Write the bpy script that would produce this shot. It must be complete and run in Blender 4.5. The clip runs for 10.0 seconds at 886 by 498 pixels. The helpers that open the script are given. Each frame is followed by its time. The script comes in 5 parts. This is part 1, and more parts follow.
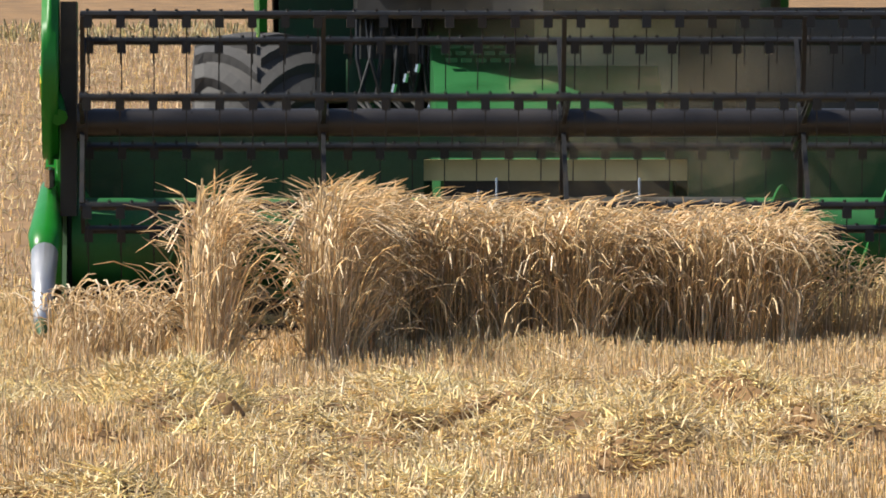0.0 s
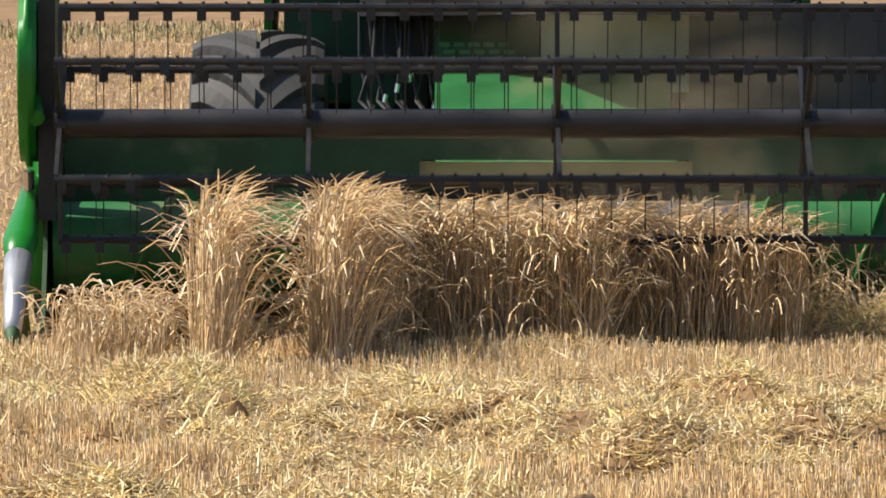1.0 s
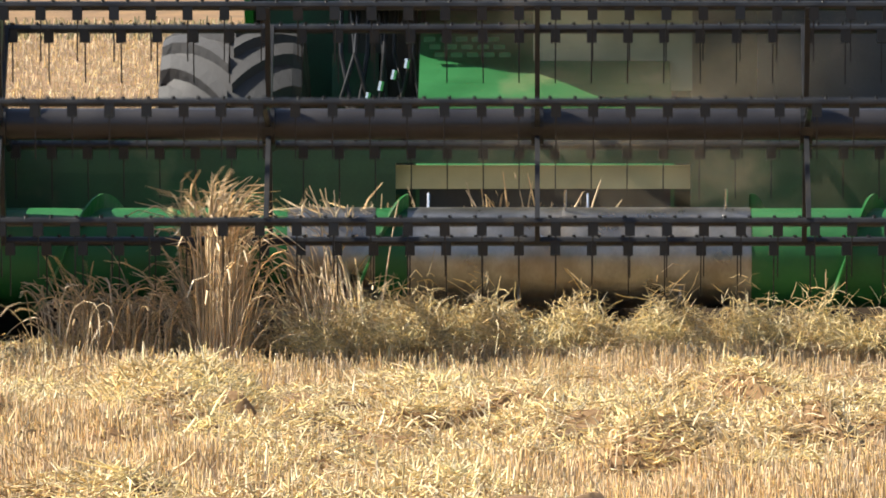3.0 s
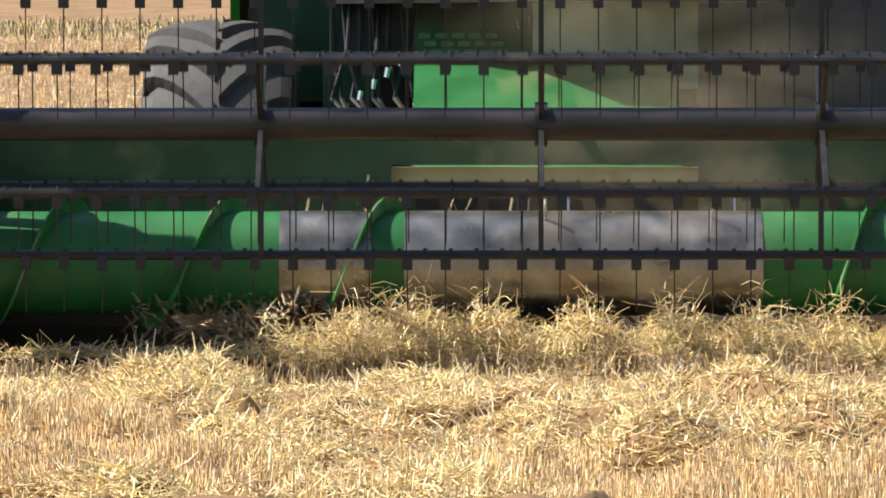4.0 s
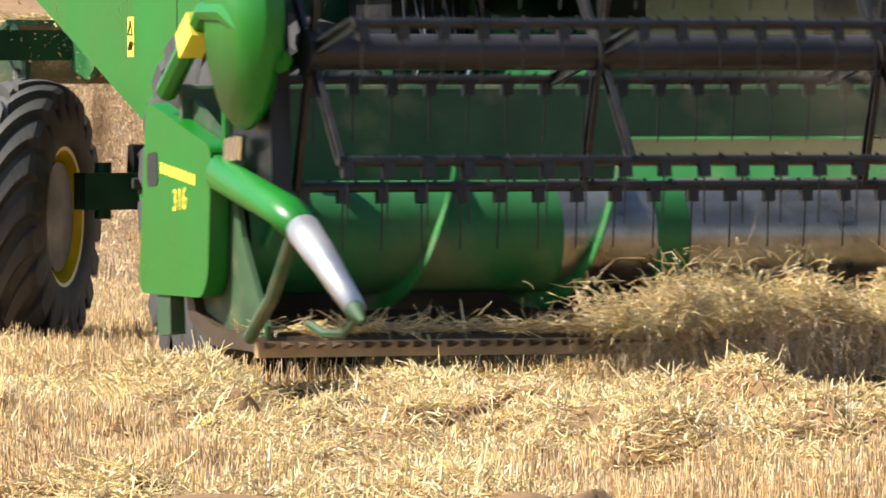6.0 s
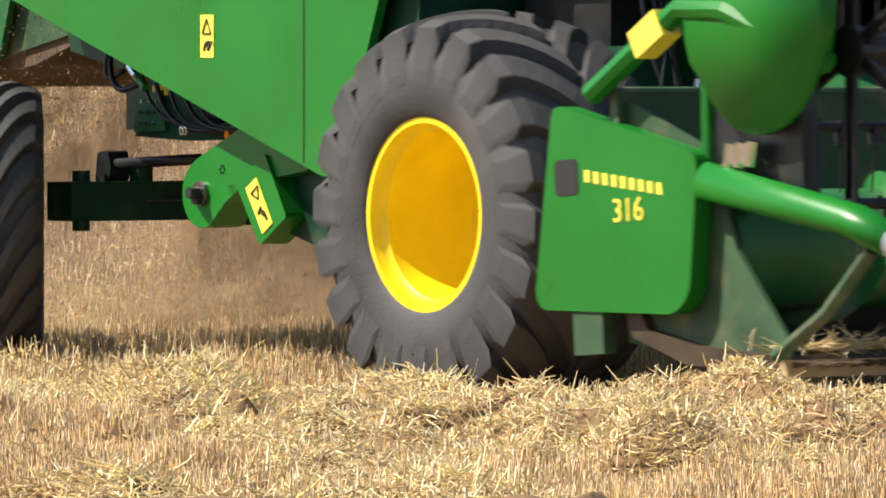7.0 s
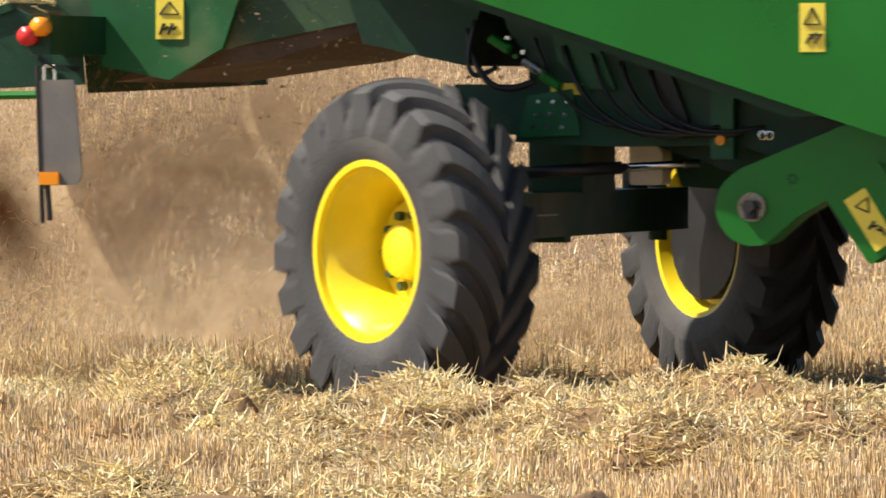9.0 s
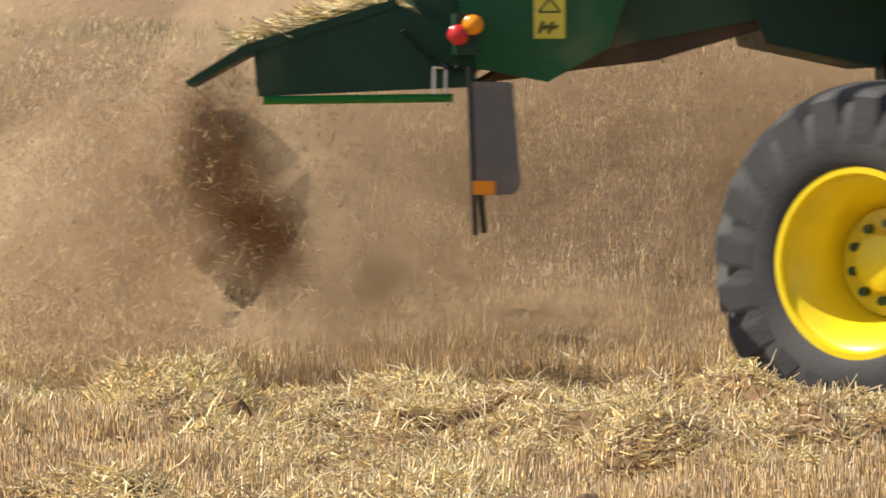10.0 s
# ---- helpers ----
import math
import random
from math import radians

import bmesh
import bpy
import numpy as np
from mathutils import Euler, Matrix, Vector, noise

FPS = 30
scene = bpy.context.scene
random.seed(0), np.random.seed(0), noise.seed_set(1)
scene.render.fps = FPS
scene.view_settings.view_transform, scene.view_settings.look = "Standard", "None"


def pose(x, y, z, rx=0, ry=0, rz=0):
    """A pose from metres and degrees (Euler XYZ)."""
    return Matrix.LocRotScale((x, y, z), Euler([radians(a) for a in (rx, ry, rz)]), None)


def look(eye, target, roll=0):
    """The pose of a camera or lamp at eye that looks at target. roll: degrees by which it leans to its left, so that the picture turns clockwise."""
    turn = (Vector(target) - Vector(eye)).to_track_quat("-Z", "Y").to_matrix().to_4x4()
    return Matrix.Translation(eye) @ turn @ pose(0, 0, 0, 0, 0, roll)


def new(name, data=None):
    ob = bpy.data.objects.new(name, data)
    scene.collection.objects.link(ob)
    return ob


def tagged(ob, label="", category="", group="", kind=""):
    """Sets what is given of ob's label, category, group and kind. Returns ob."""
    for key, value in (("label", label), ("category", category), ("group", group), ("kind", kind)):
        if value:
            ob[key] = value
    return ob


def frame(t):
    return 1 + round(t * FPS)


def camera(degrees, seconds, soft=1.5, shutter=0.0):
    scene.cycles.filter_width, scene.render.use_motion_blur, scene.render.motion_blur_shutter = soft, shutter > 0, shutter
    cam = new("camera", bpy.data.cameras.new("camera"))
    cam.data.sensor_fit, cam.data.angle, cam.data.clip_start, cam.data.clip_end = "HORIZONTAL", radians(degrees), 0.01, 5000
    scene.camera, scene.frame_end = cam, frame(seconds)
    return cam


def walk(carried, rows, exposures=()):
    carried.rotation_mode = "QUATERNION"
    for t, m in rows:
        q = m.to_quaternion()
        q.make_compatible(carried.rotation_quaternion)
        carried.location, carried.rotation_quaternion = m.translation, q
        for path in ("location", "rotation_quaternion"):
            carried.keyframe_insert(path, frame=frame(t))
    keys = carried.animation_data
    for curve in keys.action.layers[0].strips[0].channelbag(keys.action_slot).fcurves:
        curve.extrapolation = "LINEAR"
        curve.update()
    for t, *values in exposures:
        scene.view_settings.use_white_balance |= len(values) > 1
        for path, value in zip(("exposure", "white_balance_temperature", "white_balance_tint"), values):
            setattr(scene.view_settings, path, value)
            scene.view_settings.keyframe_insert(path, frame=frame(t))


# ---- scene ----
cam = camera(7.02, 10.0, soft=1.8, shutter=0.3)

# ---- the camera: a long lens on a tripod, with a little drift of the head ----
EYE = (0.0, 0.0, 1.397)
PITCH = -1.255
DRIFT = [(0.0, -24, 4), (0.5, -18, 0), (1.0, -17, 4), (1.5, -17, 6), (2.0, -9, 6), (2.5, -7, 3), (3.3, -1, 0), (4.0, 3, -2), (4.5, 5, -3),
         (5.0, 2, -5), (5.5, 0, -2), (6.0, 2, -5), (6.8, 0, -1), (7.5, -3, 1), (8.0, 2, 1), (8.5, 0, 0), (9.0, 0, -2), (9.5, -4, -2), (10.0, -11, 3)]
UNIT = 0.004481  # degrees of one step of drift
walk(cam, [(t, pose(*EYE, 90 + PITCH + dy * UNIT, 0, dx * UNIT)) for t, dx, dy in DRIFT],
     [(0.0, 0.68), (1.0, 0.75), (2.5, 1.0), (4.5, 1.15), (6.2, 1.22), (7.5, 0.83), (8.5, 0.87), (9.5, 0.78), (10.0, 0.57)])

# ---- daylight: sun high on the left, a little behind the machine ----
SUN_EL, SUN_AZ = 50.0, 2.0  # azimuth: degrees behind the picture's left
to_sun = Vector((-math.cos(radians(SUN_AZ)) * math.cos(radians(SUN_EL)), math.sin(radians(SUN_AZ)) * math.cos(radians(SUN_EL)), math.sin(radians(SUN_EL))))
world = bpy.data.worlds.new("sky")
scene.world = world
world.use_nodes = True
wn = world.node_tree
sky = wn.nodes.new("ShaderNodeTexSky")
sky.sky_type, sky.sun_disc = "NISHITA", False
sky.sun_elevation, sky.sun_rotation = radians(SUN_EL), math.atan2(to_sun.x, to_sun.y)
wn.links.new(sky.outputs["Color"], wn.nodes["Background"].inputs["Color"])
wn.nodes["Background"].inputs["Strength"].default_value = 0.085
sun = new("sun", bpy.data.lights.new("sun", "SUN"))
sun.data.energy, sun.data.angle, sun.data.color = 5.0, radians(0.6), (1.0, 0.94, 0.82)
sun.matrix_basis = look(to_sun * 60, (0, 0, 0))


# ---- materials ----
def material(name, colour, rough=0.6, metal=0.0, vary=0.15, scale=6.0, grain=60.0, bump=0.1, dirt=None, dirt_amount=0.3, per="", coat=0.0):
    """Base colour with two scales of variation, an optional second colour in patches, a fine relief."""
    m = bpy.data.materials.new(name)
    m.use_nodes = True
    nt = m.node_tree
    b = nt.nodes["Principled BSDF"]
    b.inputs["Roughness"].default_value, b.inputs["Metallic"].default_value = rough, metal
    b.inputs["Coat Weight"].default_value = coat
    b.inputs["Specular IOR Level"].default_value = 0.35
    co = nt.nodes.new("ShaderNodeTexCoord")

    def noise_node(s, detail):
        n = nt.nodes.new("ShaderNodeTexNoise")
        n.inputs["Scale"].default_value, n.inputs["Detail"].default_value = s, detail
        nt.links.new(co.outputs["Object"], n.inputs["Vector"])
        return n.outputs["Fac"]

    def mix(kind, fac, a, c):
        n = nt.nodes.new("ShaderNodeMix")
        n.data_type, n.blend_type = "RGBA", kind
        for sock, v in ((n.inputs[0], fac), (n.inputs[6], a), (n.inputs[7], c)):
            if hasattr(v, "is_linked"):
                nt.links.new(v, sock)
            elif isinstance(v, (int, float)):
                sock.default_value = v
            else:
                sock.default_value = (*v, 1.0)
        return n.outputs[2]

    def spread(sock, lo, hi, a, c):
        n = nt.nodes.new("ShaderNodeMapRange")
        n.inputs[1].default_value, n.inputs[2].default_value, n.inputs[3].default_value, n.inputs[4].default_value = lo, hi, a, c
        nt.links.new(sock, n.inputs[0])
        return n.outputs[0]

    big, small = noise_node(scale, 5.0), noise_node(grain, 3.0)
    dark = tuple(c * (1 - vary) for c in colour)
    light = tuple(min(1.0, c * (1 + vary)) for c in colour)
    col = mix("MIX", spread(big, 0.3, 0.7, 0, 1), dark, light)
    col = mix("MULTIPLY", 0.5, col, mix("MIX", spread(small, 0.3, 0.7, 0, 1), (1 - vary, 1 - vary, 1 - vary), (1, 1, 1)))
    if dirt:
        col = mix("MIX", spread(noise_node(scale * 0.6, 8.0), 0.62 - dirt_amount * 0.4, 0.78 - dirt_amount * 0.3, 0, 0.9 * min(1, dirt_amount * 2)), col, dirt)
    if per:
        if per == "island":
            g = nt.nodes.new("ShaderNodeNewGeometry")
            rnd = g.outputs["Random Per Island"]
        else:
            g = nt.nodes.new("ShaderNodeObjectInfo")
            rnd = g.outputs["Random"]
        hs = nt.nodes.new("ShaderNodeHueSaturation")
        nt.links.new(spread(rnd, 0, 1, 0.42, 1.3), hs.inputs["Value"])
        sm = nt.nodes.new("ShaderNodeMath")
        sm.operation, sm.inputs[1].default_value = "MULTIPLY", 7.31
        nt.links.new(rnd, sm.inputs[0])
        fr = nt.nodes.new("ShaderNodeMath")
        fr.operation = "FRACT"
        nt.links.new(sm.outputs[0], fr.inputs[0])
        nt.links.new(spread(fr.outputs[0], 0, 1, 0.7, 1.1), hs.inputs["Saturation"])
        nt.links.new(col, hs.inputs["Color"])
        col = hs.outputs["Color"]
    nt.links.new(col, b.inputs["Base Color"])
    nt.links.new(spread(big, 0.3, 0.7, max(0.02, rough - 0.1), min(1, rough + 0.1)), b.inputs["Roughness"])
    if bump:
        bp = nt.nodes.new("ShaderNodeBump")
        bp.inputs["Strength"].default_value, bp.inputs["Distance"].default_value = bump, 0.01
        nt.links.new(small, bp.inputs["Height"])
        nt.links.new(bp.outputs[0], b.inputs["Normal"])
    return m


DUST = (0.36, 0.27, 0.16)
GREEN = material("green_paint", (0.007, 0.148, 0.012), 0.36, 0, 0.12, 2.0, 90, 0.02, DUST, 0.02)
GREEN_WORN = material("dusty_green_paint", (0.034, 0.075, 0.032), 0.6, 0, 0.25, 4.0, 70, 0.05, DUST, 0.22)
# Green darkened towards teal: shade of underbody and rear put into the colour.
DARK_GREEN = material("shaded_chassis_green", (0.005, 0.043, 0.019), 0.5, 0, 0.3, 4.0, 70, 0.08, DUST, 0.1)
YELLOW = material("yellow_paint", (0.84, 0.62, 0.012), 0.38, 0, 0.08, 4.0, 80, 0.03, (0.4, 0.28, 0.1), 0.1, coat=0.2)
RUBBER = material("tyre_rubber", (0.050, 0.048, 0.048), 0.7, 0, 0.25, 3.0, 70, 0.25, (0.11, 0.10, 0.095), 0.35)
# Black steel; also colours the stand-ins for dark recesses.
BLACK = material("black_steel_and_shade", (0.014, 0.014, 0.015), 0.42, 0.0, 0.3, 6.0, 90, 0.05, DUST, 0.06)
REEL_TUBE = material("dark_reel_tube", (0.028, 0.026, 0.028), 0.36, 0.1, 0.3, 3.0, 70, 0.05, (0.09, 0.075, 0.06), 0.1)
STEEL = material("worn_bare_steel", (0.30, 0.29, 0.28), 0.34, 0.9, 0.3, 5.0, 60, 0.06, (0.16, 0.12, 0.08), 0.35)
# Pale colour stands in for sunlight behind the header wall.
CREAM = material("sunlit_strip", (0.50, 0.46, 0.26), 0.8, 0, 0.1, 4.0, 60, 0.05)
# Dark brown all over, with a few patches of dust.
TABLE_BROWN = material("dark_brown_table", (0.06, 0.04, 0.024), 0.5, 0.2, 0.3, 5.0, 60, 0.1, DUST, 0.08)
# Dusty grey-green, paled further: haze in the air put into the colour.
HAZY = material("dusty_panel_with_haze", (0.33, 0.35, 0.26), 0.8, 0, 0.2, 3.0, 60, 0.05, DUST, 0.25)
# Dusty green, muted: the auger's shade and the feeder's haze are in its colour.
GREEN_HAZY = material("green_with_shade_and_haze", (0.016, 0.115, 0.032), 0.5, 0, 0.2, 3.0, 70, 0.05, DUST, 0.16)
GREEN_EDGE = material("worn_green_flighting", (0.025, 0.18, 0.04), 0.5, 0, 0.25, 6.0, 70, 0.05, (0.30, 0.30, 0.22), 0.3)
PALE = material("pale_plastic", (0.70, 0.64, 0.52), 0.6, 0, 0.1, 6.0, 60, 0.03, DUST, 0.1)
# Darker, bluer copy of the green: shade under the body put into the colour.
GREEN_SHADED = material("shaded_green_paint", (0.006, 0.085, 0.028), 0.45, 0, 0.25, 5.0, 70, 0.06, DUST, 0.08)
DUSKY = material("dusky_sheet", (0.055, 0.055, 0.055), 0.7, 0, 0.2, 4.0, 60, 0.05, DUST, 0.1)
GREY = material("grey_rubber_flap", (0.15, 0.14, 0.13), 0.7, 0, 0.15, 5.0, 60, 0.05, DUST, 0.2)
DECAL = material("yellow_decal", (0.85, 0.68, 0.08), 0.45, 0, 0.05, 8, 60, 0.0)
INK = material("black_print", (0.02, 0.02, 0.02), 0.5, 0, 0.1, 8, 60, 0.0)
AMBER = material("amber_plastic", (0.85, 0.28, 0.01), 0.25, 0, 0.05, 8, 60, 0.0)
RED = material("red_plastic", (0.6, 0.03, 0.03), 0.25, 0, 0.05, 8, 60, 0.0)
GLASS = material("dark_cab_glass", (0.02, 0.025, 0.025), 0.06, 0, 0.1, 3, 60, 0.0)
KNIFE = material("dusty_knife_steel", (0.40, 0.27, 0.14), 0.7, 0.1, 0.3, 6, 60, 0.05, DUST, 0.3)
PAN = material("brown_dusty_steel", (0.10, 0.06, 0.035), 0.8, 0, 0.3, 4, 60, 0.1, DUST, 0.1)
SNOUT = material("brushed_silver_sheet", (0.46, 0.46, 0.48), 0.38, 0.8, 0.08, 5, 60, 0.03, DUST, 0.08)
CHROME = material("bright_steel", (0.7, 0.7, 0.7), 0.22, 1.0, 0.05, 5, 60, 0.0)
SOIL = material("straw_covered_soil", (0.22, 0.13, 0.06), 0.95, 0, 0.35, 1.6, 34, 0.9, (0.13, 0.075, 0.04), 0.3)
STUBBLE = material("stubble_stems", (0.80, 0.545, 0.26), 0.6, 0, 0.2, 3.0, 40, 0.0, per="island")
STRAW = material("cut_straw", (0.97, 0.68, 0.325), 0.55, 0, 0.2, 3.0, 40, 0.0, per="island")
WEED = material("dull_green_weeds", (0.36, 0.30, 0.13), 0.8, 0, 0.3, 3.0, 40, 0.0, per="island")
CROP = material("ripe_grain_straw", (0.80, 0.57, 0.31), 0.55, 0, 0.2, 3.0, 40, 0.0, per="island")
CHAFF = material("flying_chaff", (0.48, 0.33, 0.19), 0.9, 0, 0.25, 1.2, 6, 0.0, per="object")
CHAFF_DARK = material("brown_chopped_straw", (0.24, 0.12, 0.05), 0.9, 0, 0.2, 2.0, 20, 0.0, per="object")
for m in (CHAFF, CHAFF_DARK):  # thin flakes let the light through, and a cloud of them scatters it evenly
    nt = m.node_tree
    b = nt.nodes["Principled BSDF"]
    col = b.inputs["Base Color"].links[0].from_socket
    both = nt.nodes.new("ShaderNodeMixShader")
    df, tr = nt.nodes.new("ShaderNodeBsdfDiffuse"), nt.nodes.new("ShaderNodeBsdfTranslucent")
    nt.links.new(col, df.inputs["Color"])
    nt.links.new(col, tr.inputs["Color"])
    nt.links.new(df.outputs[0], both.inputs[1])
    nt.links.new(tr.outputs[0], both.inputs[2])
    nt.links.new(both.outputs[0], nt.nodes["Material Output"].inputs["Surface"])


def haze_material(name, colour, dense, rx, rz):
    """Thin dust: it thins out towards the cloud's rim and in streaks."""
    m = bpy.data.materials.new(name)
    m.use_nodes = True
    nt = m.node_tree
    nt.nodes.remove(nt.nodes["Principled BSDF"])
    df, tr, clear = nt.nodes.new("ShaderNodeBsdfDiffuse"), nt.nodes.new("ShaderNodeBsdfTranslucent"), nt.nodes.new("ShaderNodeBsdfTransparent")
    df.inputs["Color"].default_value = tr.inputs["Color"].default_value = (*colour, 1)
    both, veil = nt.nodes.new("ShaderNodeMixShader"), nt.nodes.new("ShaderNodeMixShader")
    nt.links.new(df.outputs[0], both.inputs[1])
    nt.links.new(tr.outputs[0], both.inputs[2])
    nt.links.new(clear.outputs[0], veil.inputs[1])
    nt.links.new(both.outputs[0], veil.inputs[2])
    nt.links.new(veil.outputs[0], nt.nodes["Material Output"].inputs["Surface"])
    co = nt.nodes.new("ShaderNodeTexCoord")
    sq = nt.nodes.new("ShaderNodeVectorMath")
    sq.operation, sq.inputs[1].default_value = "MULTIPLY", (1 / rx, 0.0, 1 / rz)
    nt.links.new(co.outputs["Object"], sq.inputs[0])
    ln = nt.nodes.new("ShaderNodeVectorMath")
    ln.operation = "LENGTH"
    nt.links.new(sq.outputs[0], ln.inputs[0])
    rim = nt.nodes.new("ShaderNodeMapRange")
    rim.interpolation_type = "SMOOTHSTEP"
    rim.inputs[1].default_value, rim.inputs[2].default_value, rim.inputs[3].default_value, rim.inputs[4].default_value = 0.05, 0.92, dense, 0.0
    nt.links.new(ln.outputs["Value"], rim.inputs[0])
    oi = nt.nodes.new("ShaderNodeObjectInfo")
    n = nt.nodes.new("ShaderNodeTexNoise")
    n.noise_dimensions = "4D"
    n.inputs["Scale"].default_value, n.inputs["Detail"].default_value, n.inputs["Roughness"].default_value = 2.2, 8.0, 0.62
    w = nt.nodes.new("ShaderNodeMath")
    w.operation, w.inputs[1].default_value = "MULTIPLY", 40.0
    nt.links.new(oi.outputs["Random"], w.inputs[0])
    nt.links.new(w.outputs[0], n.inputs["W"])
    nt.links.new(co.outputs["Object"], n.inputs["Vector"])
    st = nt.nodes.new("ShaderNodeMapRange")
    st.inputs[1].default_value, st.inputs[2].default_value, st.inputs[3].default_value, st.inputs[4].default_value = 0.34, 0.60, 0.22, 1.0
    nt.links.new(n.outputs["Fac"], st.inputs[0])
    al = nt.nodes.new("ShaderNodeMath")
    al.operation = "MULTIPLY"
    nt.links.new(rim.outputs[0], al.inputs[0])
    nt.links.new(st.outputs[0], al.inputs[1])
    nt.links.new(al.outputs[0], veil.inputs[0])
    return m


HAZE = haze_material("brown_dust", (0.66, 0.49, 0.305), 0.85, 1.7, 1.0)
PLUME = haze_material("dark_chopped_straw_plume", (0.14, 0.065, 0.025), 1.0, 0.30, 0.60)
RUSSET = haze_material("russet_straw_dust", (0.50, 0.28, 0.12), 0.55, 0.70, 0.62)
# Darker copy of the dust: the machine's shade put into its colour.
HAZE_SHADED = haze_material("shaded_straw_dust", (0.30, 0.205, 0.12), 0.85, 1.7, 1.0)


# ---- mesh tools ----
def part(name, bm, mat, parent=None, label="", smooth=False, at=None):
    me = bpy.data.meshes.new(name)
    bmesh.ops.recalc_face_normals(bm, faces=bm.faces[:])
    bm.to_mesh(me)
    bm.free()
    me.materials.append(mat)
    if smooth:
        me.shade_smooth()
    ob = new(name, me)
    ob.parent = parent
    if at is not None:
        ob.matrix_basis = at
    if label:
        ob["label"] = label
    return ob


def thing(name, label, category, group="", kind=""):
    ob = new(name)
    ob.empty_display_size = 0.2
    return tagged(ob, label, category, group, kind)


def box(bm, x0, x1, y0, y1, z0, z1, m=None):
    v = [bm.verts.new(Vector(c) if m is None else m @ Vector(c)) for c in
         ((x0, y0, z0), (x1, y0, z0), (x1, y1, z0), (x0, y1, z0), (x0, y0, z1), (x1, y0, z1), (x1, y1, z1), (x0, y1, z1))]
    for f in ((0, 3, 2, 1), (4, 5, 6, 7), (0, 1, 5, 4), (1, 2, 6, 5), (2, 3, 7, 6), (3, 0, 4, 7)):
        bm.faces.new([v[i] for i in f])
    return v


def prism(bm, poly, y0, y1):
    """A plate with the outline poly in x, z, from y0 to y1."""
    a = [bm.verts.new((x, y0, z)) for x, z in poly]
    c = [bm.verts.new((x, y1, z)) for x, z in poly]
    bm.faces.new(a)
    bm.faces.new(c[::-1])
    for i in range(len(poly)):
        j = (i + 1) % len(poly)
        bm.faces.new((a[i], c[i], c[j], a[j]))


def rounded(poly, r=0.05, n=4):
    """The outline with its corners rounded."""
    out = []
    for i, p in enumerate(poly):
        p, a, c = Vector(p), Vector(poly[i - 1]), Vector(poly[(i + 1) % len(poly)])
        ra = min(r, (a - p).length * 0.45, (c - p).length * 0.45)
        s, e = p + (a - p).normalized() * ra, p + (c - p).normalized() * ra
        for k in range(n + 1):
            t = k / n
            out.append(tuple(s.lerp(p, t).lerp(p.lerp(e, t), t)))
    return out


def rod(bm, p, q, r, n=8, r2=None):
    p, q = Vector(p), Vector(q)
    d = (q - p).normalized()
    u = d.orthogonal().normalized()
    w = d.cross(u)
    r2 = r if r2 is None else r2
    ring = [[bm.verts.new(c + (u * math.cos(2 * math.pi * i / n) + w * math.sin(2 * math.pi * i / n)) * rr) for i in range(n)] for c, rr in ((p, r), (q, r2))]
    for i in range(n):
        j = (i + 1) % n
        bm.faces.new((ring[0][i], ring[0][j], ring[1][j], ring[1][i]))
    bm.faces.new(ring[0][::-1])
    bm.faces.new(ring[1])


def pipe(bm, pts, r, n=6):
    """One tube through all the points."""
    pts = [Vector(q) for q in pts]
    rings, u = [], None
    for k, c in enumerate(pts):
        d = (pts[min(k + 1, len(pts) - 1)] - pts[max(k - 1, 0)])
        d = d.normalized() if d.length > 1e-6 else (pts[1] - pts[0]).normalized()
        u = d.orthogonal().normalized() if u is None else (u - d * u.dot(d)).normalized()
        w = d.cross(u)
        rings.append([bm.verts.new(c + (u * math.cos(2 * math.pi * i / n) + w * math.sin(2 * math.pi * i / n)) * r) for i in range(n)])
    for a, c in zip(rings, rings[1:]):
        for i in range(n):
            bm.faces.new((a[i], a[(i + 1) % n], c[(i + 1) % n], c[i]))
    bm.faces.new(rings[0][::-1])
    bm.faces.new(rings[-1])


def lathe(bm, prof, n=64, closed=False):
    """Turn a profile of (radius, y) about the y axis."""
    rings = [[bm.verts.new((r * math.cos(2 * math.pi * i / n), y, r * math.sin(2 * math.pi * i / n))) for i in range(n)] for r, y in prof]
    pairs = list(zip(rings, rings[1:])) + ([(rings[-1], rings[0])] if closed else [])
    for a, c in pairs:
        for i in range(n):
            j = (i + 1) % n
            bm.faces.new((a[i], a[j], c[j], c[i]))
    return rings


# ---- the machine's way over the field: seconds, x, y, degrees turned from the picture's right towards the camera ----
WAY = [(0.0, 0.607, 43.347, 88.1), (1.0, 0.623, 41.99, 89.5), (2.0, 0.585, 40.577, 90.3), (2.5, 0.545, 39.861, 90.7), (4.0, 0.472, 37.655, 90.3), (4.5, 0.431, 36.968, 88.2),
       (5.0, 0.436, 36.46, 85.4), (5.2, 0.453, 36.248, 83.1), (5.5, 0.525, 35.895, 79.2), (6.0, 0.677, 35.286, 70.8), (6.2, 0.797, 34.963, 67.3), (7.3, 1.814, 33.126, 48.4),
       (7.5, 2.05, 32.784, 45.1), (8.0, 2.707, 32.092, 36.2), (8.5, 3.426, 31.559, 27.7), (9.0, 4.208, 31.089, 18.4), (9.5, 5.025, 30.95, 9.0), (10.0, 5.84, 30.921, -1.2)]
LIFT = [(0.0, 0.0, 0.0), (4.5, 0.0, 0.0), (4.75, 0.7, 0.015), (5.0, 2.1, 0.03), (5.25, 4.2, 0.06), (5.5, 5.3, 0.08), (5.75, 4.7, 0.08), (6.0, 4.0, 0.075), (6.5, 4.0, 0.08), (10.0, 4.2, 0.08)]
